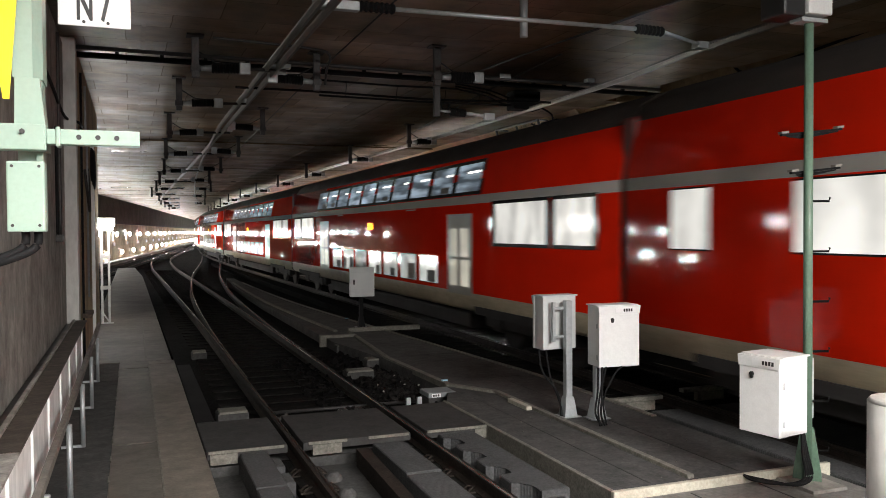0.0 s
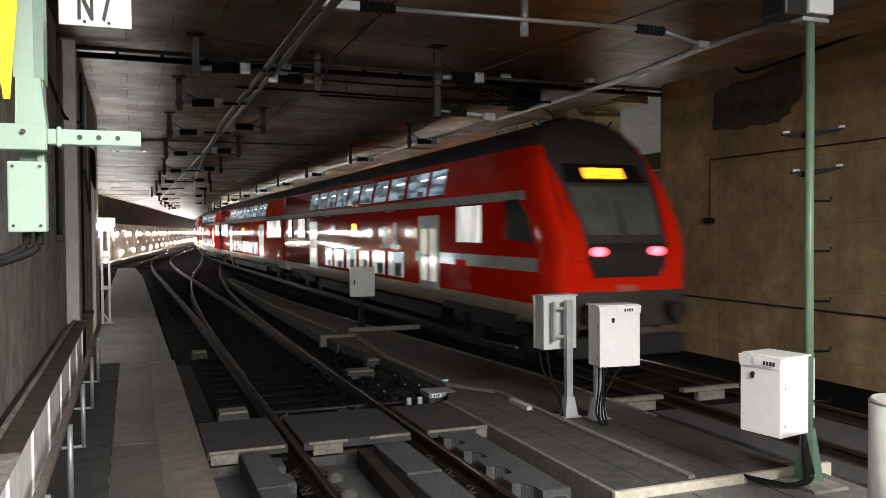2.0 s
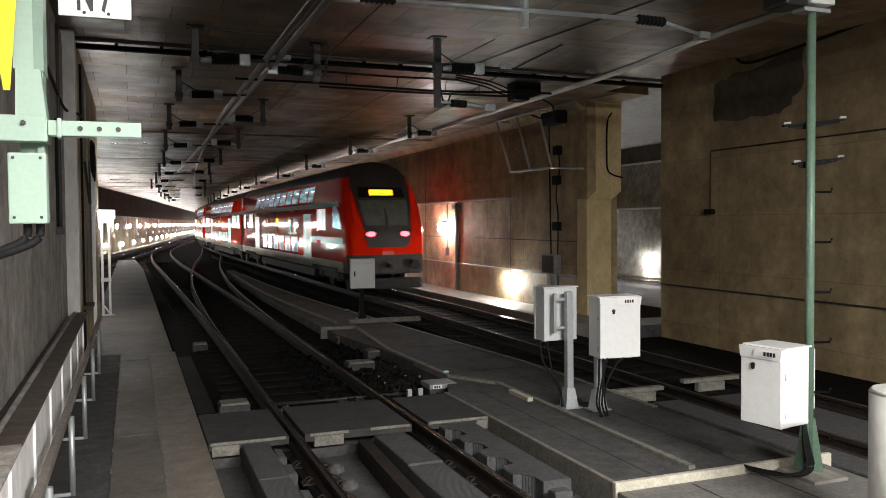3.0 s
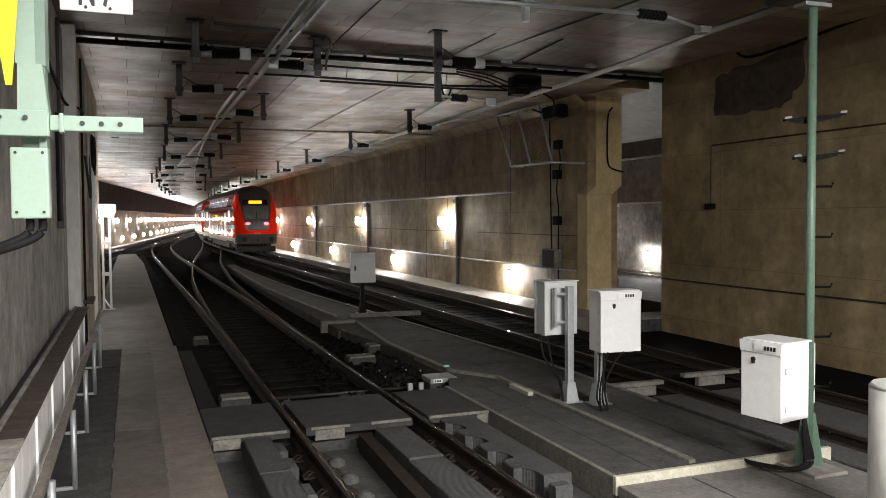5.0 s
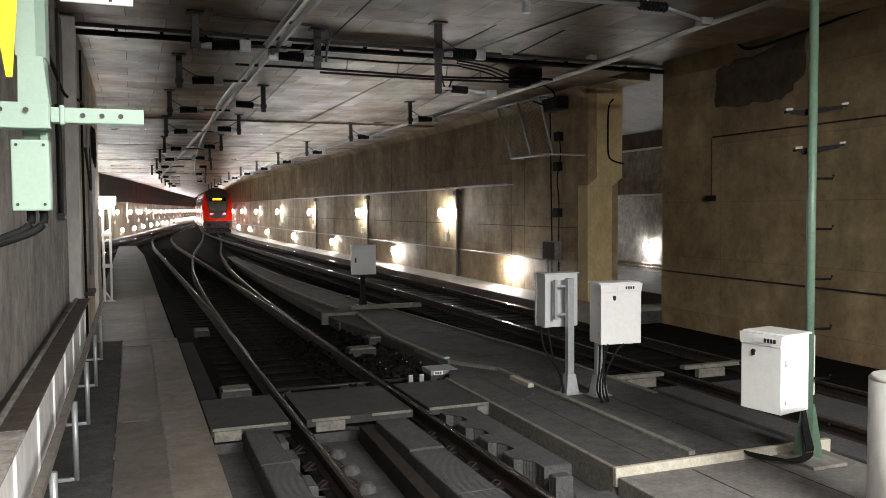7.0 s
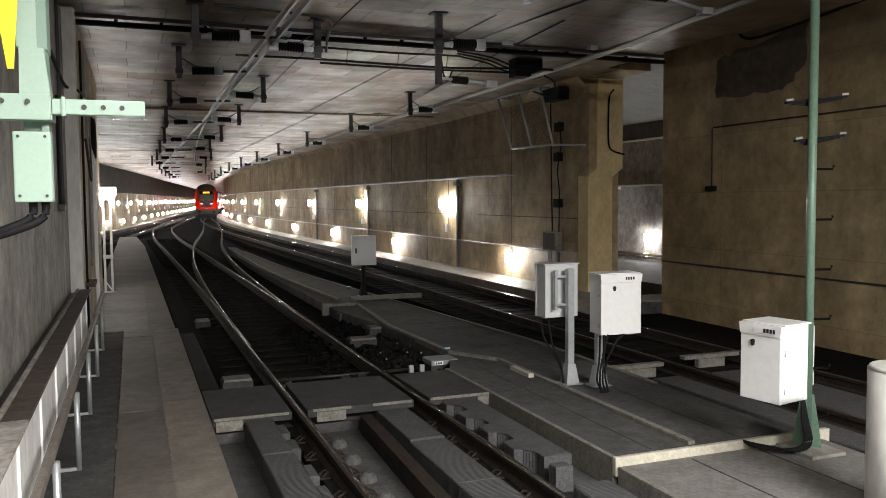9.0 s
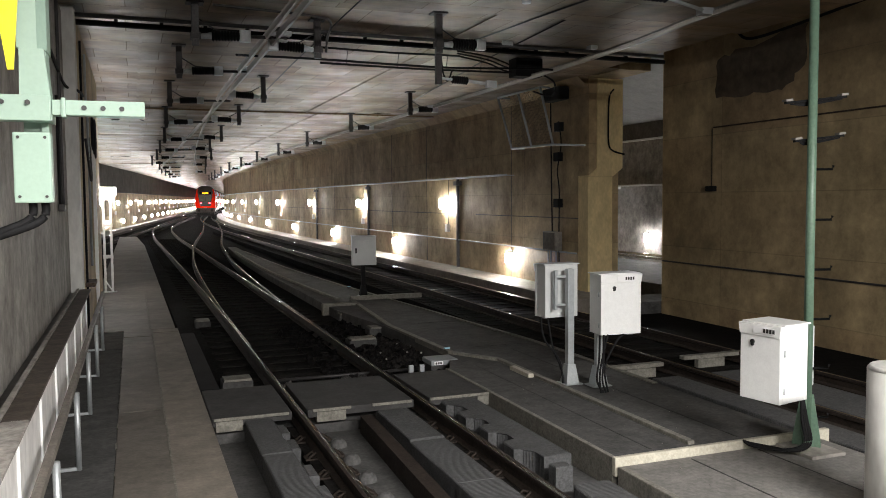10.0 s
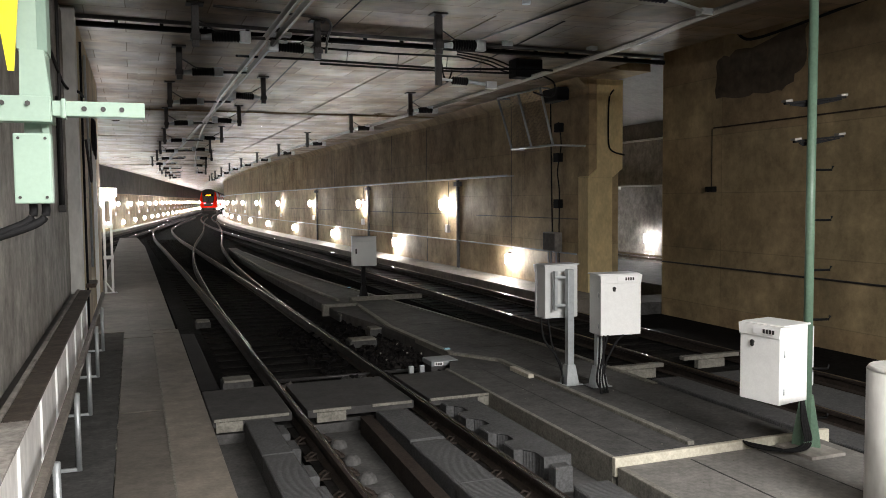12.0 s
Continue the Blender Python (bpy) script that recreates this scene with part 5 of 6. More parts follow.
foot_post("cabinet_post", pose(5.33, 9.42, 0), 1.52, STEEL, "galvanised steel post with a tapered foot holding a cabinet")
foot_post("cabinet_post", pose(5.62, 9.18, 0), 0.75, STEEL, "galvanised steel post under the white cabinet", 0.04)
foot_post("cabinet_post", pose(5.42, 20.1, 0), 0.80, RUBBER, "dark steel post under the small grey cabinet", 0.05)
for pts in (((5.0, 9.6, 0.88), (5.0, 9.5, 0.6), (5.2, 9.45, 0.3), (5.22, 9.4, 0.0)), ((5.1, 9.6, 0.88), (5.12, 9.5, 0.5), (5.22, 9.45, 0.2), (5.24, 9.4, 0.0)),
            ((5.5, 8.95, 0.7), (5.46, 8.9, 0.4), (5.4, 8.85, 0.15), (5.46, 8.8, 0.0)), ((5.56, 8.95, 0.7), (5.50, 8.86, 0.4), (5.46, 8.82, 0.15), (5.50, 8.8, 0.0)),
            ((5.62, 8.95, 0.7), (5.50, 8.88, 0.45), (5.42, 8.82, 0.2), (5.42, 8.78, 0.0)), ((5.82, 8.9, 0.7), (5.7, 8.9, 0.6), (5.52, 8.86, 0.3), (5.53, 8.8, 0.0))):
    tagged(link_mesh("cable", tube(fresh(), curve(pts, 6), 0.013), RUBBER), "black cable hanging from a cabinet", "cable", group="cabinet cables")
br = tagged(empty("mounting_frame", pose(5.23, 9.48, 0.98)), "galvanised mounting frame on the cabinet's back", "frame")
part("rail", box(fresh(), -0.10, -0.06, -0.03, 0.02, 0, 0.52, 0.004), STEEL, br)
part("rail", box(fresh(), 0.10, 0.15, -0.03, 0.02, 0.05, 0.45, 0.004), STEEL, br)
for z in (0.05, 0.42):
    part("tie", box(fresh(), -0.10, 0.15, -0.04, -0.031, z, z + 0.035, 0.003), STEEL, br)

# ---------------------------------------------------------------- green mast with steps and a box on top
def slab_upright(x0, x1, z, m):
    """The tapered rib under a long step."""
    b = fresh()
    slab(b, [(x0, z - 0.012), (-0.05, z - 0.04), (0.05, z - 0.04), (x1, z - 0.012), (x1, z - 0.001), (x0, z - 0.001)], 0, 0.008)
    bmesh.ops.transform(b, matrix=m @ Matrix.Translation((0, 0.07, 0)) @ Matrix.Rotation(math.pi / 2, 4, "X"), verts=b.verts)
    return b


gm = tagged(empty("green_mast", pose(6.19, 6.22, -0.064)), "dark green tubular mast with step irons and a head box", "mast")
b = fresh()
rod(b, (0, 0, 0.0), (0, 0, 4.50), 0.044, 20)
part("tube", b, GREEN, gm)
b = fresh()
box(b, -0.22, 0.20, -0.30, 0.18, 0.0, 0.035, 0.006)
part("base_plate", b, CONCRETE_GREY, gm, "pale concrete-grey base plate")
for a in range(4):
    b = fresh()
    slab(b, [(0.04, 0.036), (0.135, 0.036), (0.125, 0.14), (0.058, 0.56), (0.04, 0.56)], -0.008, 0.008)
    bmesh.ops.transform(b, matrix=Matrix.Rotation(a * math.pi / 2 + 0.6, 4, "Z") @ Matrix.Rotation(math.pi / 2, 4, "X"), verts=b.verts)
    part("gusset", b, GREEN, gm)
for k in range(6):
    z = 0.32 + 0.49 * k
    part("step_iron", tube(fresh(), [(0.04, -0.01, z), (0.20, -0.06, z), (0.215, -0.06, z + 0.035)], 0.013, 6), RUBBER, gm)
for z, x0, x1 in ((3.05, -0.15, 0.41), (3.43, -0.26, 0.43)):
    turned = Matrix.Translation((0, 0, z)) @ Matrix.Rotation(-0.12, 4, "Z") @ Matrix.Rotation(-0.11, 4, "Y") @ Matrix.Translation((0, 0, -z))
    b = fresh()
    box(b, x0, x1, 0.045, 0.085, z, z + 0.022, 0.003, m=turned)
    st = part("long_step", b, RUBBER, gm)
    part("step_rib", slab_upright(x0 + 0.06, x1 - 0.04, z, turned), RUBBER, gm)
    for x in (x0 + 0.03, x1 - 0.03):
        part("step_pad", box(fresh(), x - 0.04, x + 0.04, 0.03, 0.10, z + 0.022, z + 0.045, 0.004, m=turned), CONCRETE_GREY, st)
part("side_plate", box(fresh(), 0.03, 0.14, 0.06, 0.09, 0.62, 1.22, 0.006), GREYBOX, gm, "pale plate clamped to the mast")
part("head_plate", box(fresh(), -0.16, 0.16, -0.08, 0.08, 4.49, 4.53, 0.006), STEEL, gm)
part("head_box", box(fresh(), -0.14, 0.16, -0.14, 0.12, 4.55, 4.95, 0.02), GREYBOX, gm, "grey head box")
b = fresh()
box(b, -0.42, -0.15, -0.12, 0.2, 4.52, 5.0, 0.03)
part("lamp_head", b, INK, gm, "black lamp head")
for k in range(4):
    b = tube(fresh(), curve([(-0.10, -0.02, 0.66), (-0.10 - 0.02 * k, -0.10, 0.35), (-0.10 - 0.03 * k, -0.16, 0.12), (-0.28 - 0.04 * k, -0.16 + 0.03 * k, 0.06), (-0.42 - 0.05 * k, 0.02 + 0.03 * k, 0.065), (-0.56, 0.19 + 0.02 * k, 0.08)], 6), 0.012)
    part("cable", b, RUBBER, gm)
b = fresh()
rod(b, (0, 0, 0), (0, 0, 1.22), 0.27, 32)
c = tagged(empty("round_post", pose(5.51, 4.56, -0.11)), "thick pale grey round concrete post", "post")
part("shaft", b, PALEPOST, c)
part("seam", box(fresh(), -0.012, 0.012, -0.278, -0.266, 0.0, 1.22, 0.003, m=Matrix.Rotation(-0.98, 4, "Z")), PALEPOST, c)
b = fresh()
rod(b, (0, 0, 1.221), (0, 0, 1.25), 0.272, 32, 0.25)
part("cap", b, PALEPOST, c)


# ---------------------------------------------------------------- overhead: conductor rails, hangers, pipes, cage
def conductor(line, label):
    b = fresh()
    sweep(b, line, [(-0.02, 0.0), (0.02, 0.0), (0.038, 0.06), (0.012, 0.075), (0.03, 0.10), (-0.03, 0.10), (-0.012, 0.075), (-0.038, 0.06)])
    t = tagged(empty("conductor_rail"), label, "conductor rail", group="overhead conductor rails")
    part("bar", b, COPPER, t)
    return t


conductor([(2.2 + 0.004 * k, 4 + k, 5.0) for k in range(17)] + [(2.27 - 0.0022 * k, 21 + k, 5.0) for k in range(60)], "bright overhead conductor rail above the main track")
conductor([(2.04 + 0.003 * k, 4 + k, 5.0) for k in range(17)] + [(2.10 + 0.03 * k + 0.00062 * k * k, 21 + k, 5.0) for k in range(62)], "bright overhead conductor rail above the crossover")
conductor(curve([(7.85, 3, 5.05), (7.89, 9.4, 5.05), (8.18, 12.6, 5.05), (8.26, 17.5, 5.05), (8.12, 25.8, 5.05), (7.8, 36.5, 5.05), (7.8, 51.7, 5.05), (8.6, 86, 5.05), (10.0, 125, 5.05)], 8), "bright overhead conductor rail above the train track")


def ribbed(b, a, e, r=0.045, ribs=6):
    """A ribbed insulator turned about the line from a to e."""
    a, e = Vector(a), Vector(e)
    q = (e - a).to_track_quat("Z", "Y").to_matrix()
    ln = (e - a).length
    rings = []
    for k in range(2 * ribs + 1):
        rr = r * (1.4 if k % 2 else 1.0)
        rings.append([b.verts.new(a + q @ Vector((rr * math.cos(j * math.tau / 12), rr * math.sin(j * math.tau / 12), ln * k / (2 * ribs)))) for j in range(12)])
    for u, v in zip(rings[:-1], rings[1:]):
        for j in range(12):
            b.faces.new((u[j], u[(j + 1) % 12], v[(j + 1) % 12], v[j]))
    b.faces.new(rings[0])
    b.faces.new(rings[-1])
    return b


def hanger(reach):
    """A ceiling post with an insulated arm towards +x, its top at the origin."""
    c = tagged(empty("ceiling_hanger"), "dark steel ceiling hanger with an insulated arm", "hanger", group="hangers of the conductor rails")
    part("head_plate", box(fresh(), -0.13, 0.13, -0.12, 0.12, -0.03, 0.0, 0.004), DARKSTEEL, c)
    part("post", box(fresh(), -0.055, 0.055, -0.05, 0.05, -0.66, -0.031, 0.006), DARKSTEEL, c)
    s = 1 if reach > 0 else -1
    far = s * min(abs(reach), 1.25)
    b = fresh()
    rod(b, (s * 0.05, 0, -0.52), (s * 0.26, 0, -0.50), 0.035, 8, 0.055)
    part("stub", b, STEEL, c)
    part("insulator", ribbed(fresh(), (s * 0.24, 0, -0.50), (s * 0.66, 0, -0.48), 0.064, 9), RUBBER, c, "ribbed black insulator")
    b = fresh()
    rod(b, (s * 0.64, 0, -0.485), (reach, 0, -0.47), 0.028, 8)
    part("arm", b, DARKSTEEL, c)
    part("arm_plate", box(fresh(), s * 0.75 - 0.085, s * 0.75 + 0.085, -0.05, 0.05, -0.57, -0.39, 0.015), STEEL, c, "pale cast arm clamp")
    part("cross_pin", box(fresh(), far - 0.10, far + 0.10, -0.02, 0.02, -0.50, -0.38, 0.01), STEEL, c)
    part("collar", box(fresh(), -0.075, 0.075, -0.07, 0.07, -0.57, -0.47, 0.008), DARKSTEEL, c)
    part("clamp", box(fresh(), reach - 0.07, reach + 0.07, -0.08, 0.08, -0.44, -0.37, 0.01), STEEL, c)
    b = tube(fresh(), [(s * 0.05, 0.03, -0.25), (s * 0.30, 0.03, -0.40), (s * 0.62, 0.03, -0.42)], 0.012, 6)
    part("jumper", b, DARKSTEEL, c)
    return c


made = {}
for x, y, r in ((0.98, 13.3, 1.4), (3.01, 13.9, -0.6), (4.79, 12.8, 2.9), (0.93, 17.0, 1.3), (0.96, 22.1, 1.5), (3.09, 20.6, -0.75), (7.5, 22.4, 0.6), (3.26, 27.0, -0.75), (7.35, 28.6, 0.6), (1.1, 28.2, 1.5),
                (7.3, 36.2, 0.55), (7.3, 43.8, 0.5), (1.3, 35.5, 1.5), (3.4, 34.0, -0.75), (1.35, 43, 1.5), (3.6, 41.5, -0.75), (7.25, 51.5, 0.5), (1.4, 50.5, 1.5), (4.4, 50, -0.7), (7.2, 59, 0.5), (1.3, 58, 1.5),
                (7.25, 67, 0.5), (7.4, 75, 0.5), (7.6, 83, 0.5), (2.0, 66, 1.5), (4.9, 60, -0.7), (2.4, 74, 1.5), (6.0, 74, -0.5), (3.0, 82, 1.3), (8.0, 91, 0.5), (8.4, 99, 0.5), (3.7, 90, 1.0)):
    m = pose(x, y, CEIL if y < 28.7 else CEIL - 0.05 if y < 70 else CEIL - 0.08)
    if r in made:
        copy_thing(made[r], m)
    else:
        made[r] = hanger(r)
        made[r].matrix_basis = m


def pipe(pts, r, mat, label, name="ceiling_pipe"):
    return tagged(link_mesh(name, tube(fresh(), pts, r), mat), label, "pipe", group="pipes and cables under the ceiling")


pipe([(-0.9, 14.35, 5.41), (10.5, 14.62, 5.38)], 0.035, DARKSTEEL, "dark pipe across the tunnel ceiling")
for k in range(15):
    tagged(link_mesh("pipe_clip", box(fresh(), -0.2 + 0.72 * k, -0.14 + 0.72 * k, 14.88 + 0.0152 * k, 14.96 + 0.0152 * k, 5.40, CEIL - 0.001, 0.006), RUBBER), "dark clip holding the ceiling cable", "pipe clip", group="clips of the ceiling cable")
pipe([(-0.9, 14.9, 5.40), (10.9, 15.15, 5.37)], 0.05, RUBBER, "thick black cable across the tunnel ceiling")
pipe(curve([(1.2, 12.75, 5.35), (2.7, 13.0, 5.35), (3.1, 13.3, 5.33), (3.2, 14.0, 5.2), (3.2, 14.1, 4.98)], 6), 0.022, DARKSTEEL, "thin bent conduit below the ceiling")
pipe(curve([(1.75, 14.6, 4.95), (2.0, 15.2, 5.05), (3.4, 15.6, 5.12), (6.0, 15.8, 5.12), (7.6, 15.3, 5.1), (8.1, 15.0, 5.05)], 6), 0.022, RUBBER, "thin black feeder cable between the hangers")
pipe([(3.2, 8.0, 5.40), (3.36, 17.9, 5.42), (3.8, 35.7, 5.40)], 0.012, DARKSTEEL, "thin wire along the ceiling", "ceiling_wire")
pipe([(6.1, 14.7, 5.42), (6.34, 12.45, 5.43), (6.75, 8.0, 5.38)], 0.016, DARKSTEEL, "thin wire along the ceiling", "ceiling_wire")
pipe(curve([(4.84, 12.85, 4.9), (4.9, 12.9, 4.55), (5.0, 12.95, 4.42), (5.1, 13.0, 4.6)], 6), 0.014, RUBBER, "hanging cable loop below the hanger", "ceiling_wire")
# long hanger with its insulated arm, and the black junction box beside it
c = tagged(empty("long_hanger", pose(4.80, 12.85, CEIL - 0.66)), "long dark hanger post with an insulated arm and clamp", "hanger")
part("post", box(fresh(), -0.05, 0.05, -0.045, 0.045, -0.50, -0.002, 0.006), DARKSTEEL, c)
b = fresh()
rod(b, (0.05, 0, -0.40), (0.24, 0, -0.41), 0.022, 10)
part("arm", b, STEEL, c)
part("insulator", ribbed(fresh(), (0.24, 0, -0.41), (0.52, 0, -0.42), 0.05, 7), RUBBER, c)
b = fresh()
rod(b, (0.52, 0, -0.42), (1.0, 0.03, -0.46), 0.03, 10)
part("clamp", b, STEEL, c)
part("clamp_jaw", box(fresh(), 0.86, 1.05, -0.04, 0.06, -0.52, -0.40, 0.01), STEEL, c)
jb = tagged(empty("junction_box", pose(8.2, 16.45, 5.10)), "black junction box with cables under the ceiling", "junction box")
part("box", box(fresh(), -0.32, 0.32, -0.2, 0.2, 0.0, 0.40, 0.02), RUBBER, jb)
for k in range(3):
    part("cable", tube(fresh(), curve([(-0.3, 0.05 * k, 0.1 + 0.08 * k), (-0.6, -0.1, 0.12 + 0.09 * k), (-1.1, -0.4, 0.20 + 0.07 * k), (-1.9, -0.7, 0.26 + 0.05 * k)], 6), 0.018), RUBBER, jb)
part("cable", tube(fresh(), curve([(0.25, -0.1, 0.1), (0.6, -0.2, -0.1), (0.75, 0.2, -0.35), (0.55, 0.7, -0.2)], 6), 0.02), RUBBER, jb)
pipe([(3.35, 15.35, 5.30), (4.8, 15.5, 5.30), (6.35, 15.75, 5.36)], 0.02, RUBBER, "thin black feeder cable between the hangers")
pipe([(3.64, 16.6, 5.22), (5.86, 16.75, 5.22), (7.9, 16.5, 5.2)], 0.022, RUBBER, "thin black feeder cable between the hangers")
for x in (4.2, 5.3, 6.4, 7.2):
    pipe([(x, 16.65, 5.22), (x + 0.02, 16.62, 5.499)], 0.008, DARKSTEEL, "thin drop rod holding the feeder cable", "drop_rod")
pipe([(8.5, 26.8, 5.46), (7.27, 16.5, 5.46), (6.98, 12.45, 5.47)], 0.014, DARKSTEEL, "thin wire along the ceiling", "ceiling_wire")
c = tagged(empty("rail_support", pose(4.8, 9.6, CEIL - 0.06)), "steel support tube carrying the conductor rails", "hanger")
b = fresh()
rod(b, (0, 0, 0), (0, 0, -0.50), 0.055, 14)
part("post", b, STEEL, c)
b = fresh()
rod(b, (-1.75, 0.0, -0.30), (1.6, -0.15, -0.30), 0.03, 12)
part("tube", b, STEEL, c)
part("insulator", ribbed(fresh(), (1.6, -0.15, -0.30), (2.05, -0.13, -0.30), 0.05, 7), RUBBER, c)
part("insulator", ribbed(fresh(), (-2.2, 0.0, -0.30), (-1.75, 0.0, -0.30), 0.05, 7), RUBBER, c)
b = fresh()
rod(b, (2.05, -0.13, -0.30), (3.1, 0.3, -0.33), 0.025, 10)
part("end_arm", b, STEEL, c)
part("clamp", box(fresh(), -2.75, -2.2, -0.06, 0.06, -0.37, -0.26, 0.01), STEEL, c)
part("clamp", box(fresh(), 2.9, 3.2, 0.2, 0.36, -0.38, -0.28, 0.01), STEEL, c)

# wire cage hung before the tunnel wall
cg = tagged(empty("wire_cage"), "tilted pale steel frame with wire mesh on the wall", "cage")
TL, TR, BL, BR = Vector((10.25, 22.4, 5.42)), Vector((10.35, 19.9, 5.42)), Vector((10.32, 21.6, 3.87)), Vector((10.42, 19.3, 3.85))
dep = Vector((0.42, 0.05, 0.0))
for a, c2 in ((TL, TR), (BL, BR), (TL, BL), (TR, BR), ((TL + TR) / 2, (BL + BR) / 2)):
    b = fresh()
    rod(b, a, c2, 0.032, 6)
    part("frame_bar", b, STEEL, cg)
for q in (BL, BR, TL, TR):
    b = fresh()
    rod(b, q, q + dep, 0.026, 6)
    part("wall_strut", b, STEEL, cg)
b = fresh()
for k in range(1, 34):
    f = k / 34
    rod(b, TL.lerp(TR, f), BL.lerp(BR, f), 0.002, 3)
for k in range(1, 22):
    f = k / 22
    rod(b, TL.lerp(BL, f), TR.lerp(BR, f), 0.002, 3)
tagged(part("wire_mesh", b, DARKSTEEL, cg), kind="stuff")
b = fresh()
rod(b, BR, BR + Vector((0.2, -1.3, -0.1)), 0.026, 8)
part("stay", b, STEEL, cg)
part("speaker", box(fresh(), 10.4, 10.75, 19.0, 19.9, 5.0, 5.35, 0.06), RUBBER, cg, "black cable bundle behind the cage")


# ---------------------------------------------------------------- conduits, boxes and joints on the right walls
def wall_line(off, z, y0, y1):
    return [(right_wall(y0 + (y1 - y0) * k / 24, off), y0 + (y1 - y0) * k / 24, z) for k in range(25)]


# thin conduit, widened here so that it keeps lamp light off the upper wall
tagged(link_mesh("shading_tray", sweep(fresh(), wall_line(0, 0, 22.6, 150), [(-0.26, 3.13), (-0.005, 3.13), (-0.005, 3.15), (-0.245, 3.15), (-0.245, 3.18), (-0.26, 3.18)]), STEEL), "long steel conduit above the lamps, widened to a tray that shades the wall", "cable tray")
for off, z, y0, y1, r, mat in ((0.05, 0.98, 18.8, 110, 0.022, STEEL),):
    tagged(link_mesh("wall_conduit", tube(fresh(), wall_line(off, z, y0, y1), r), mat), "pale conduit running along the tunnel wall", "conduit", group="wall conduits")
for y in (28.0, 39.25, 50.5):
    x = right_wall(y)
    c = tagged(empty("lamp_bracket", pose(x, y - 1.0, 0)), "steel lamp bracket with ballast box on the wall", "bracket", group="lamp brackets")
    part("upright", box(fresh(), -0.10, -0.01, -0.05, 0.05, 0.02, 3.12, 0.006), DARKSTEEL, c)
    part("cap_box", box(fresh(), -0.22, -0.02, -0.3, 0.0, 2.9, 3.05, 0.01), DARKSTEEL, c)
    part("lamp_arm", box(fresh(), -0.05, -0.01, 0.6, 1.1, 2.4, 2.46, 0.005), DARKSTEEL, c)
b = tube(fresh(), curve([(10.83, 20.2, 5.3), (10.83, 20.15, 3.2), (10.83, 20.1, 1.5)], 6), 0.02)
tagged(link_mesh("wall_conduit", b, RUBBER), "dark vertical conduit on the tunnel wall", "conduit", group="wall conduits")
b = tube(fresh(), curve([(10.83, 19.75, 4.5), (10.83, 19.6, 3.9), (10.83, 19.8, 3.2), (10.83, 19.7, 2.6), (10.83, 19.72, 1.5), (10.83, 19.7, 0.3)], 6), 0.018)
tagged(link_mesh("wall_cable", b, RUBBER), "dark cable looping between wall boxes", "cable", group="wall cables")
for y, z, s in ((19.75, 3.55, 0.14), (19.75, 2.3, 0.14), (19.7, 4.35, 0.14)):
    tagged(link_mesh("wall_box", box(fresh(), 10.74, 10.9, y - s, y + s, z - 0.12, z + 0.12, 0.015), RUBBER), "small black box on the tunnel wall", "wall box", group="wall boxes")
wb = tagged(empty("wall_cabinet", pose(10.89, 20.0, 1.0)), "grey wall cabinet with conduits below", "cabinet")
part("body", box(fresh(), -0.22, -0.005, -0.36, 0.36, 0.0, 0.52, 0.015), CONCRETE_GREY, wb)
part("door", box(fresh(), -0.235, -0.222, -0.33, 0.33, 0.03, 0.49, 0.006), CONCRETE_DARK, wb)
for y in (-0.2, 0.1, 0.25):
    b = fresh()
    rod(b, (-0.1, y, 0.0), (-0.1, y, -0.95), 0.025)
    part("conduit", b, STEEL, wb)
# formwork joints
for y in (22.8, 21.9, 30.3, 34.7, 45.2, 56.9, 68, 79):
    x = right_wall(y)
    tagged(link_mesh("wall_joint", box(fresh(), x - 0.006, x + 0.01, y - 0.018, y + 0.018, 0.03, CEIL - 0.06), CONCRETE_DARK), "dark formwork joint in the concrete wall", "joint", kind="structure")
tagged(link_mesh("wall_joint", sweep(fresh(), wall_line(0, 1.90, 18.8, 60), [(-0.006, -0.012), (0.01, -0.012), (0.01, 0.012), (-0.006, 0.012)]), CONCRETE_DARK), "dark horizontal joint in the concrete wall", "joint", kind="structure")
b = fresh()
box(b, 12.07, 12.12, 5, 16.8, 0.87, 0.905, 0.005)
tagged(link_mesh("wall_conduit", b, DARKSTEEL), "dark conduit along the bare concrete wall", "conduit", group="wall conduits")
b = fresh()
rod(b, (12.07, 14.95, 3.97), (12.07, 4, 3.97), 0.015)
tagged(link_mesh("wall_conduit", b, RUST), "thin dark conduit high on the bare wall", "conduit", group="wall conduits")
b = tube(fresh(), curve([(12.07, 14.2, 5.9), (12.07, 13.8, 5.7), (12.07, 12.5, 5.75), (12.07, 10, 5.95)], 5), 0.03)
tagged(link_mesh("wall_cable", b, RUBBER), "black cable along the top of the bare wall", "cable", group="wall cables")
b = fresh()
box(b, 11.98, 12.1, 14.85, 15.1, 2.56, 2.68, 0.015)
tagged(link_mesh("wall_box", b, RUBBER), "small black box on the bare wall", "wall box", group="wall boxes")
b = fresh()
rod(b, (12.08, 15.0, 2.68), (12.08, 15.0, 3.95), 0.008, 6)
tagged(link_mesh("wall_cable", b, DARKSTEEL), "thin wire down the bare wall", "cable", group="wall cables")
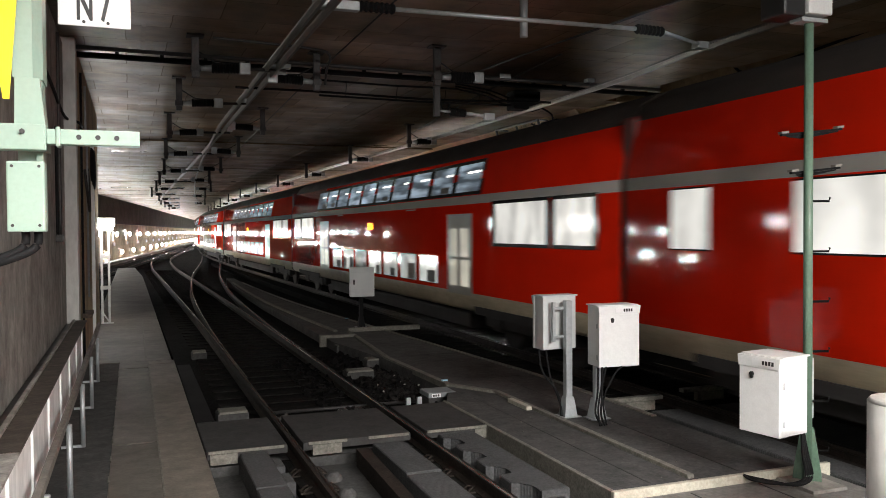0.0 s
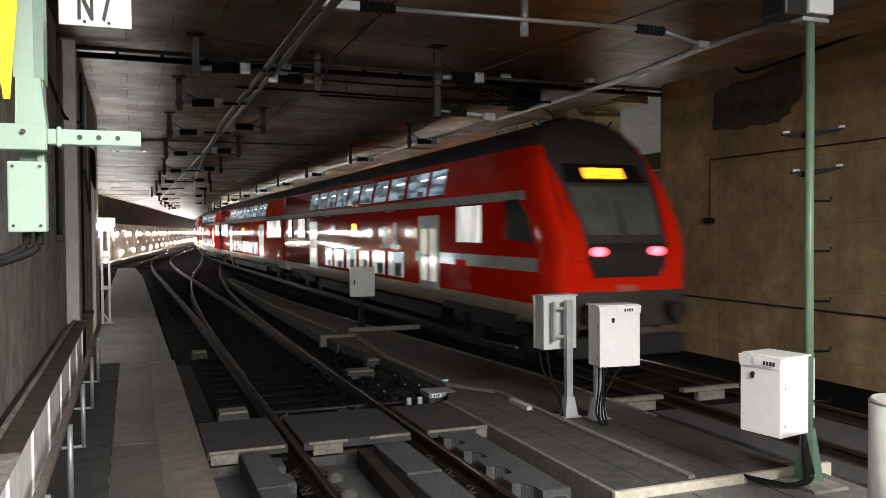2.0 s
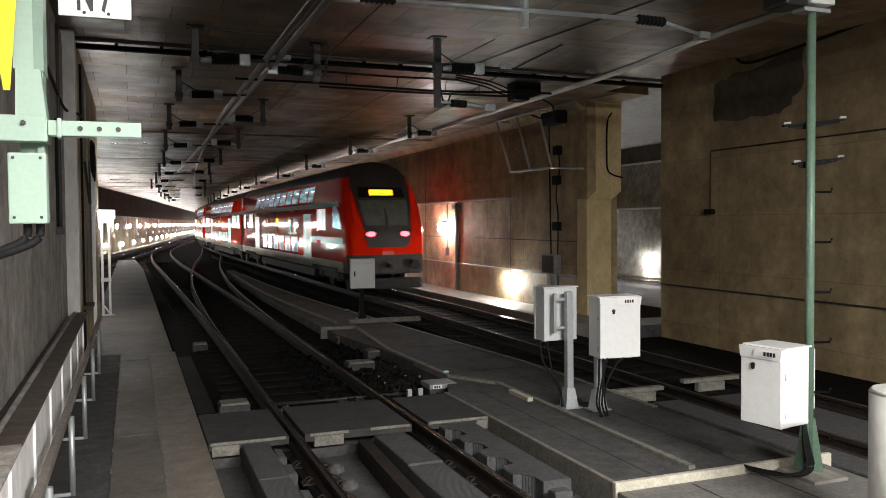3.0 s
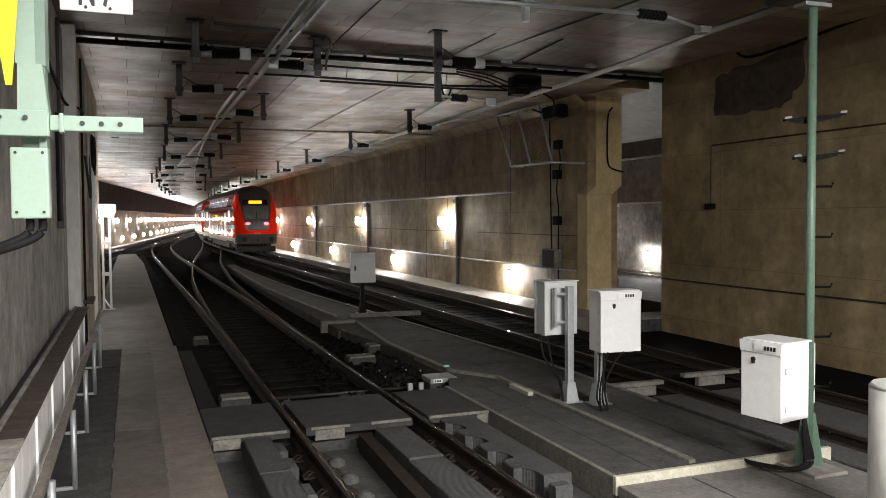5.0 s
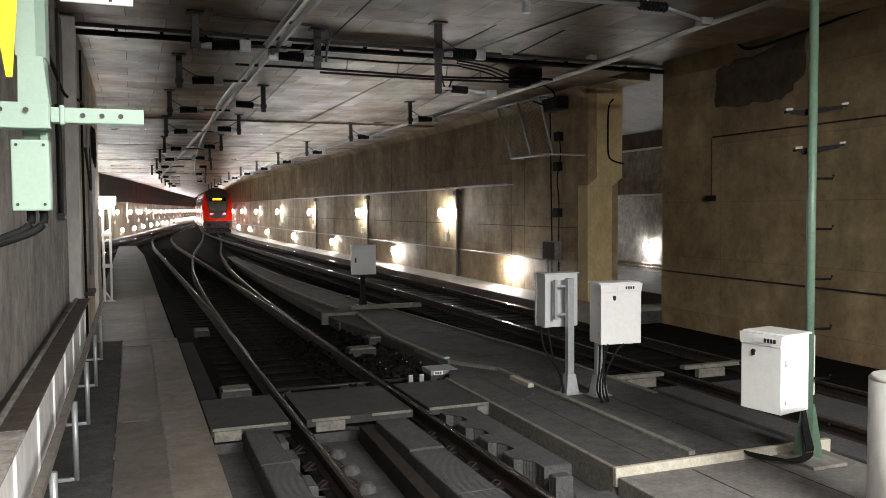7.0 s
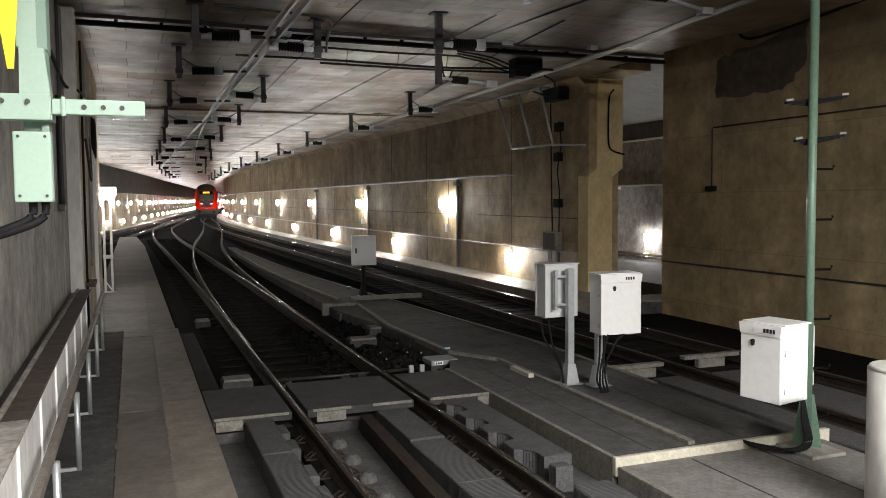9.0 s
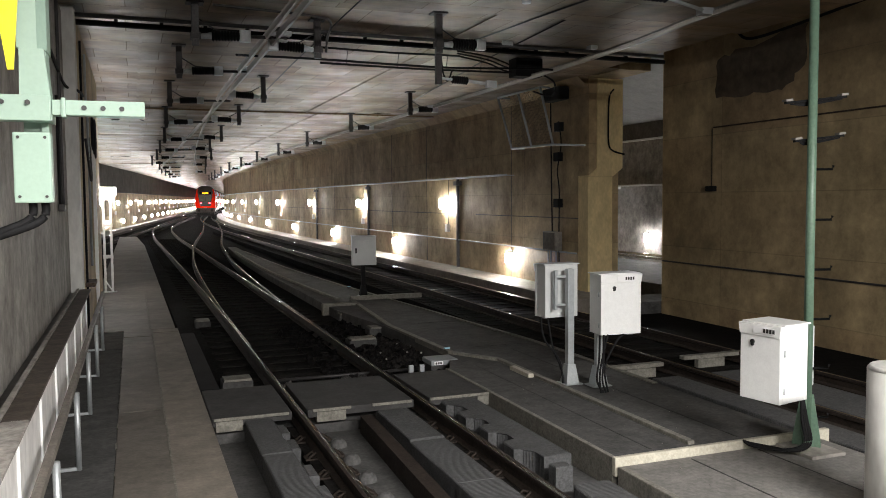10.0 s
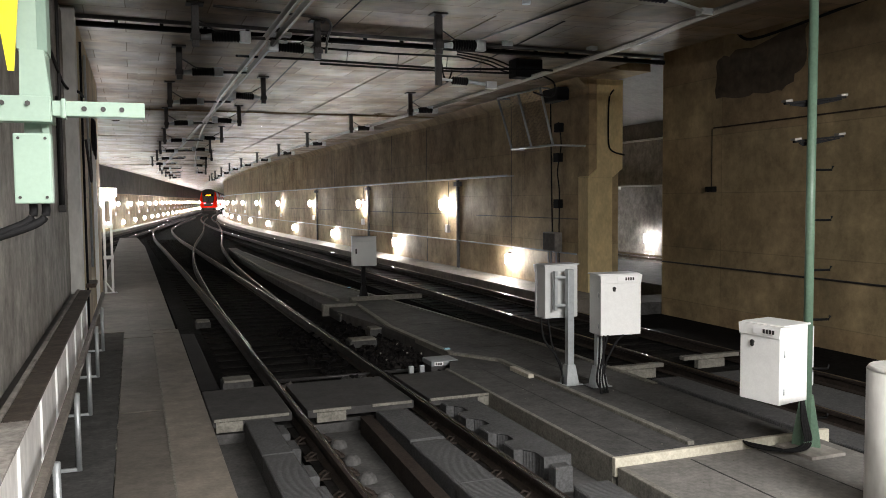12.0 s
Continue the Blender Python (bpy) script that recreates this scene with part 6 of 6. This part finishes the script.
# damp stain, uneven at its rim
rng = random.Random(11)
rim = []
for a, c2, n in (((14.9, 4.6), (14.9, 5.45), 5), ((14.9, 5.45), (12.3, 5.75), 12), ((12.3, 5.75), (12.35, 4.95), 5), ((12.35, 4.95), (12.9, 4.55), 5), ((12.9, 4.55), (14.9, 4.6), 10)):
    for k in range(n):
        rim.append((a[0] + (c2[0] - a[0]) * k / n + rng.uniform(-0.05, 0.05), a[1] + (c2[1] - a[1]) * k / n + rng.uniform(-0.05, 0.05)))
b = fresh()
slab(b, rim, 0.0, 0.006)
bmesh.ops.transform(b, matrix=Matrix(((0, 0, -1, 12.099), (1, 0, 0, 0), (0, 1, 0, 0), (0, 0, 0, 1))), verts=b.verts)
tagged(link_mesh("repair_patch", b, PATCH), "dark damp repair patch on the concrete wall", "patch", kind="structure")
# neighbouring tunnel: rails and trunking
b = fresh()
for z in (4.49, 2.84):
    box(b, 17.36, 17.5, 10, 57, z, z + 0.06)
    for y in range(18, 56, 3):
        box(b, 17.40, 17.5, y, y + 0.08, z - 0.10, z - 0.001)
tagged(link_mesh("wall_trunking", b, GREYBOX), "pale cable trunking in the neighbouring tunnel", "trunking")
for z in (0.30, 0.42):
    b = fresh()
    box(b, 16.9 - z, 17.0 - z, 10, 57, z, z + 0.08, 0.01)
    tagged(link_mesh("side_rail", b, RAIL_TOP), "bright rail in the neighbouring tunnel", "rail", group="rails of the side tunnel")
# small cable on the pillar
b = tube(fresh(), curve([(11.58, 18.21, 5.2), (11.44, 18.2, 4.95), (11.42, 18.2, 4.1), (11.45, 18.2, 3.75), (11.6, 18.2, 3.62), (11.9, 18.2, 3.55)], 6), 0.022)
tagged(link_mesh("wall_cable", b, RUBBER), "black cable curving down the ochre pillar", "cable", group="wall cables")

walkway_plates()


# ---------------------------------------------------------------- movement
def tail_at(t):
    """How far along the line the end of the train has gone."""
    rows = [(-1, -29.2), (0, -15.4), (1.5, 5.3), (2.0, 12.3), (2.5, 19.4), (5.0, 55.0), (7.0, 82.0), (9.0, 109.0), (10.5, 128.5), (12.0, 147.0), (13, 159)]
    for (t0, s0), (t1, s1) in zip(rows[:-1], rows[1:]):
        if t <= t1:
            return s0 + (s1 - s0) * (t - t0) / (t1 - t0)
    return rows[-1][1]


def motions():
    for k, c in enumerate(coaches):
        rows = []
        for i in range(25):
            t = i * 0.5
            s = tail_at(t) + COACH * k
            a, b = s + 3.6, s + COACH - 3.6
            pa, pb = Vector((right_x(a), a, 0)), Vector((right_x(b), b, 0))
            d = (pb - pa).normalized()
            o = pa - d * 3.6
            rows.append((t, pose(o.x, o.y, 0, 0, 0, math.degrees(math.atan2(-d.x, d.y)))))
        walk(c, rows)


motions()
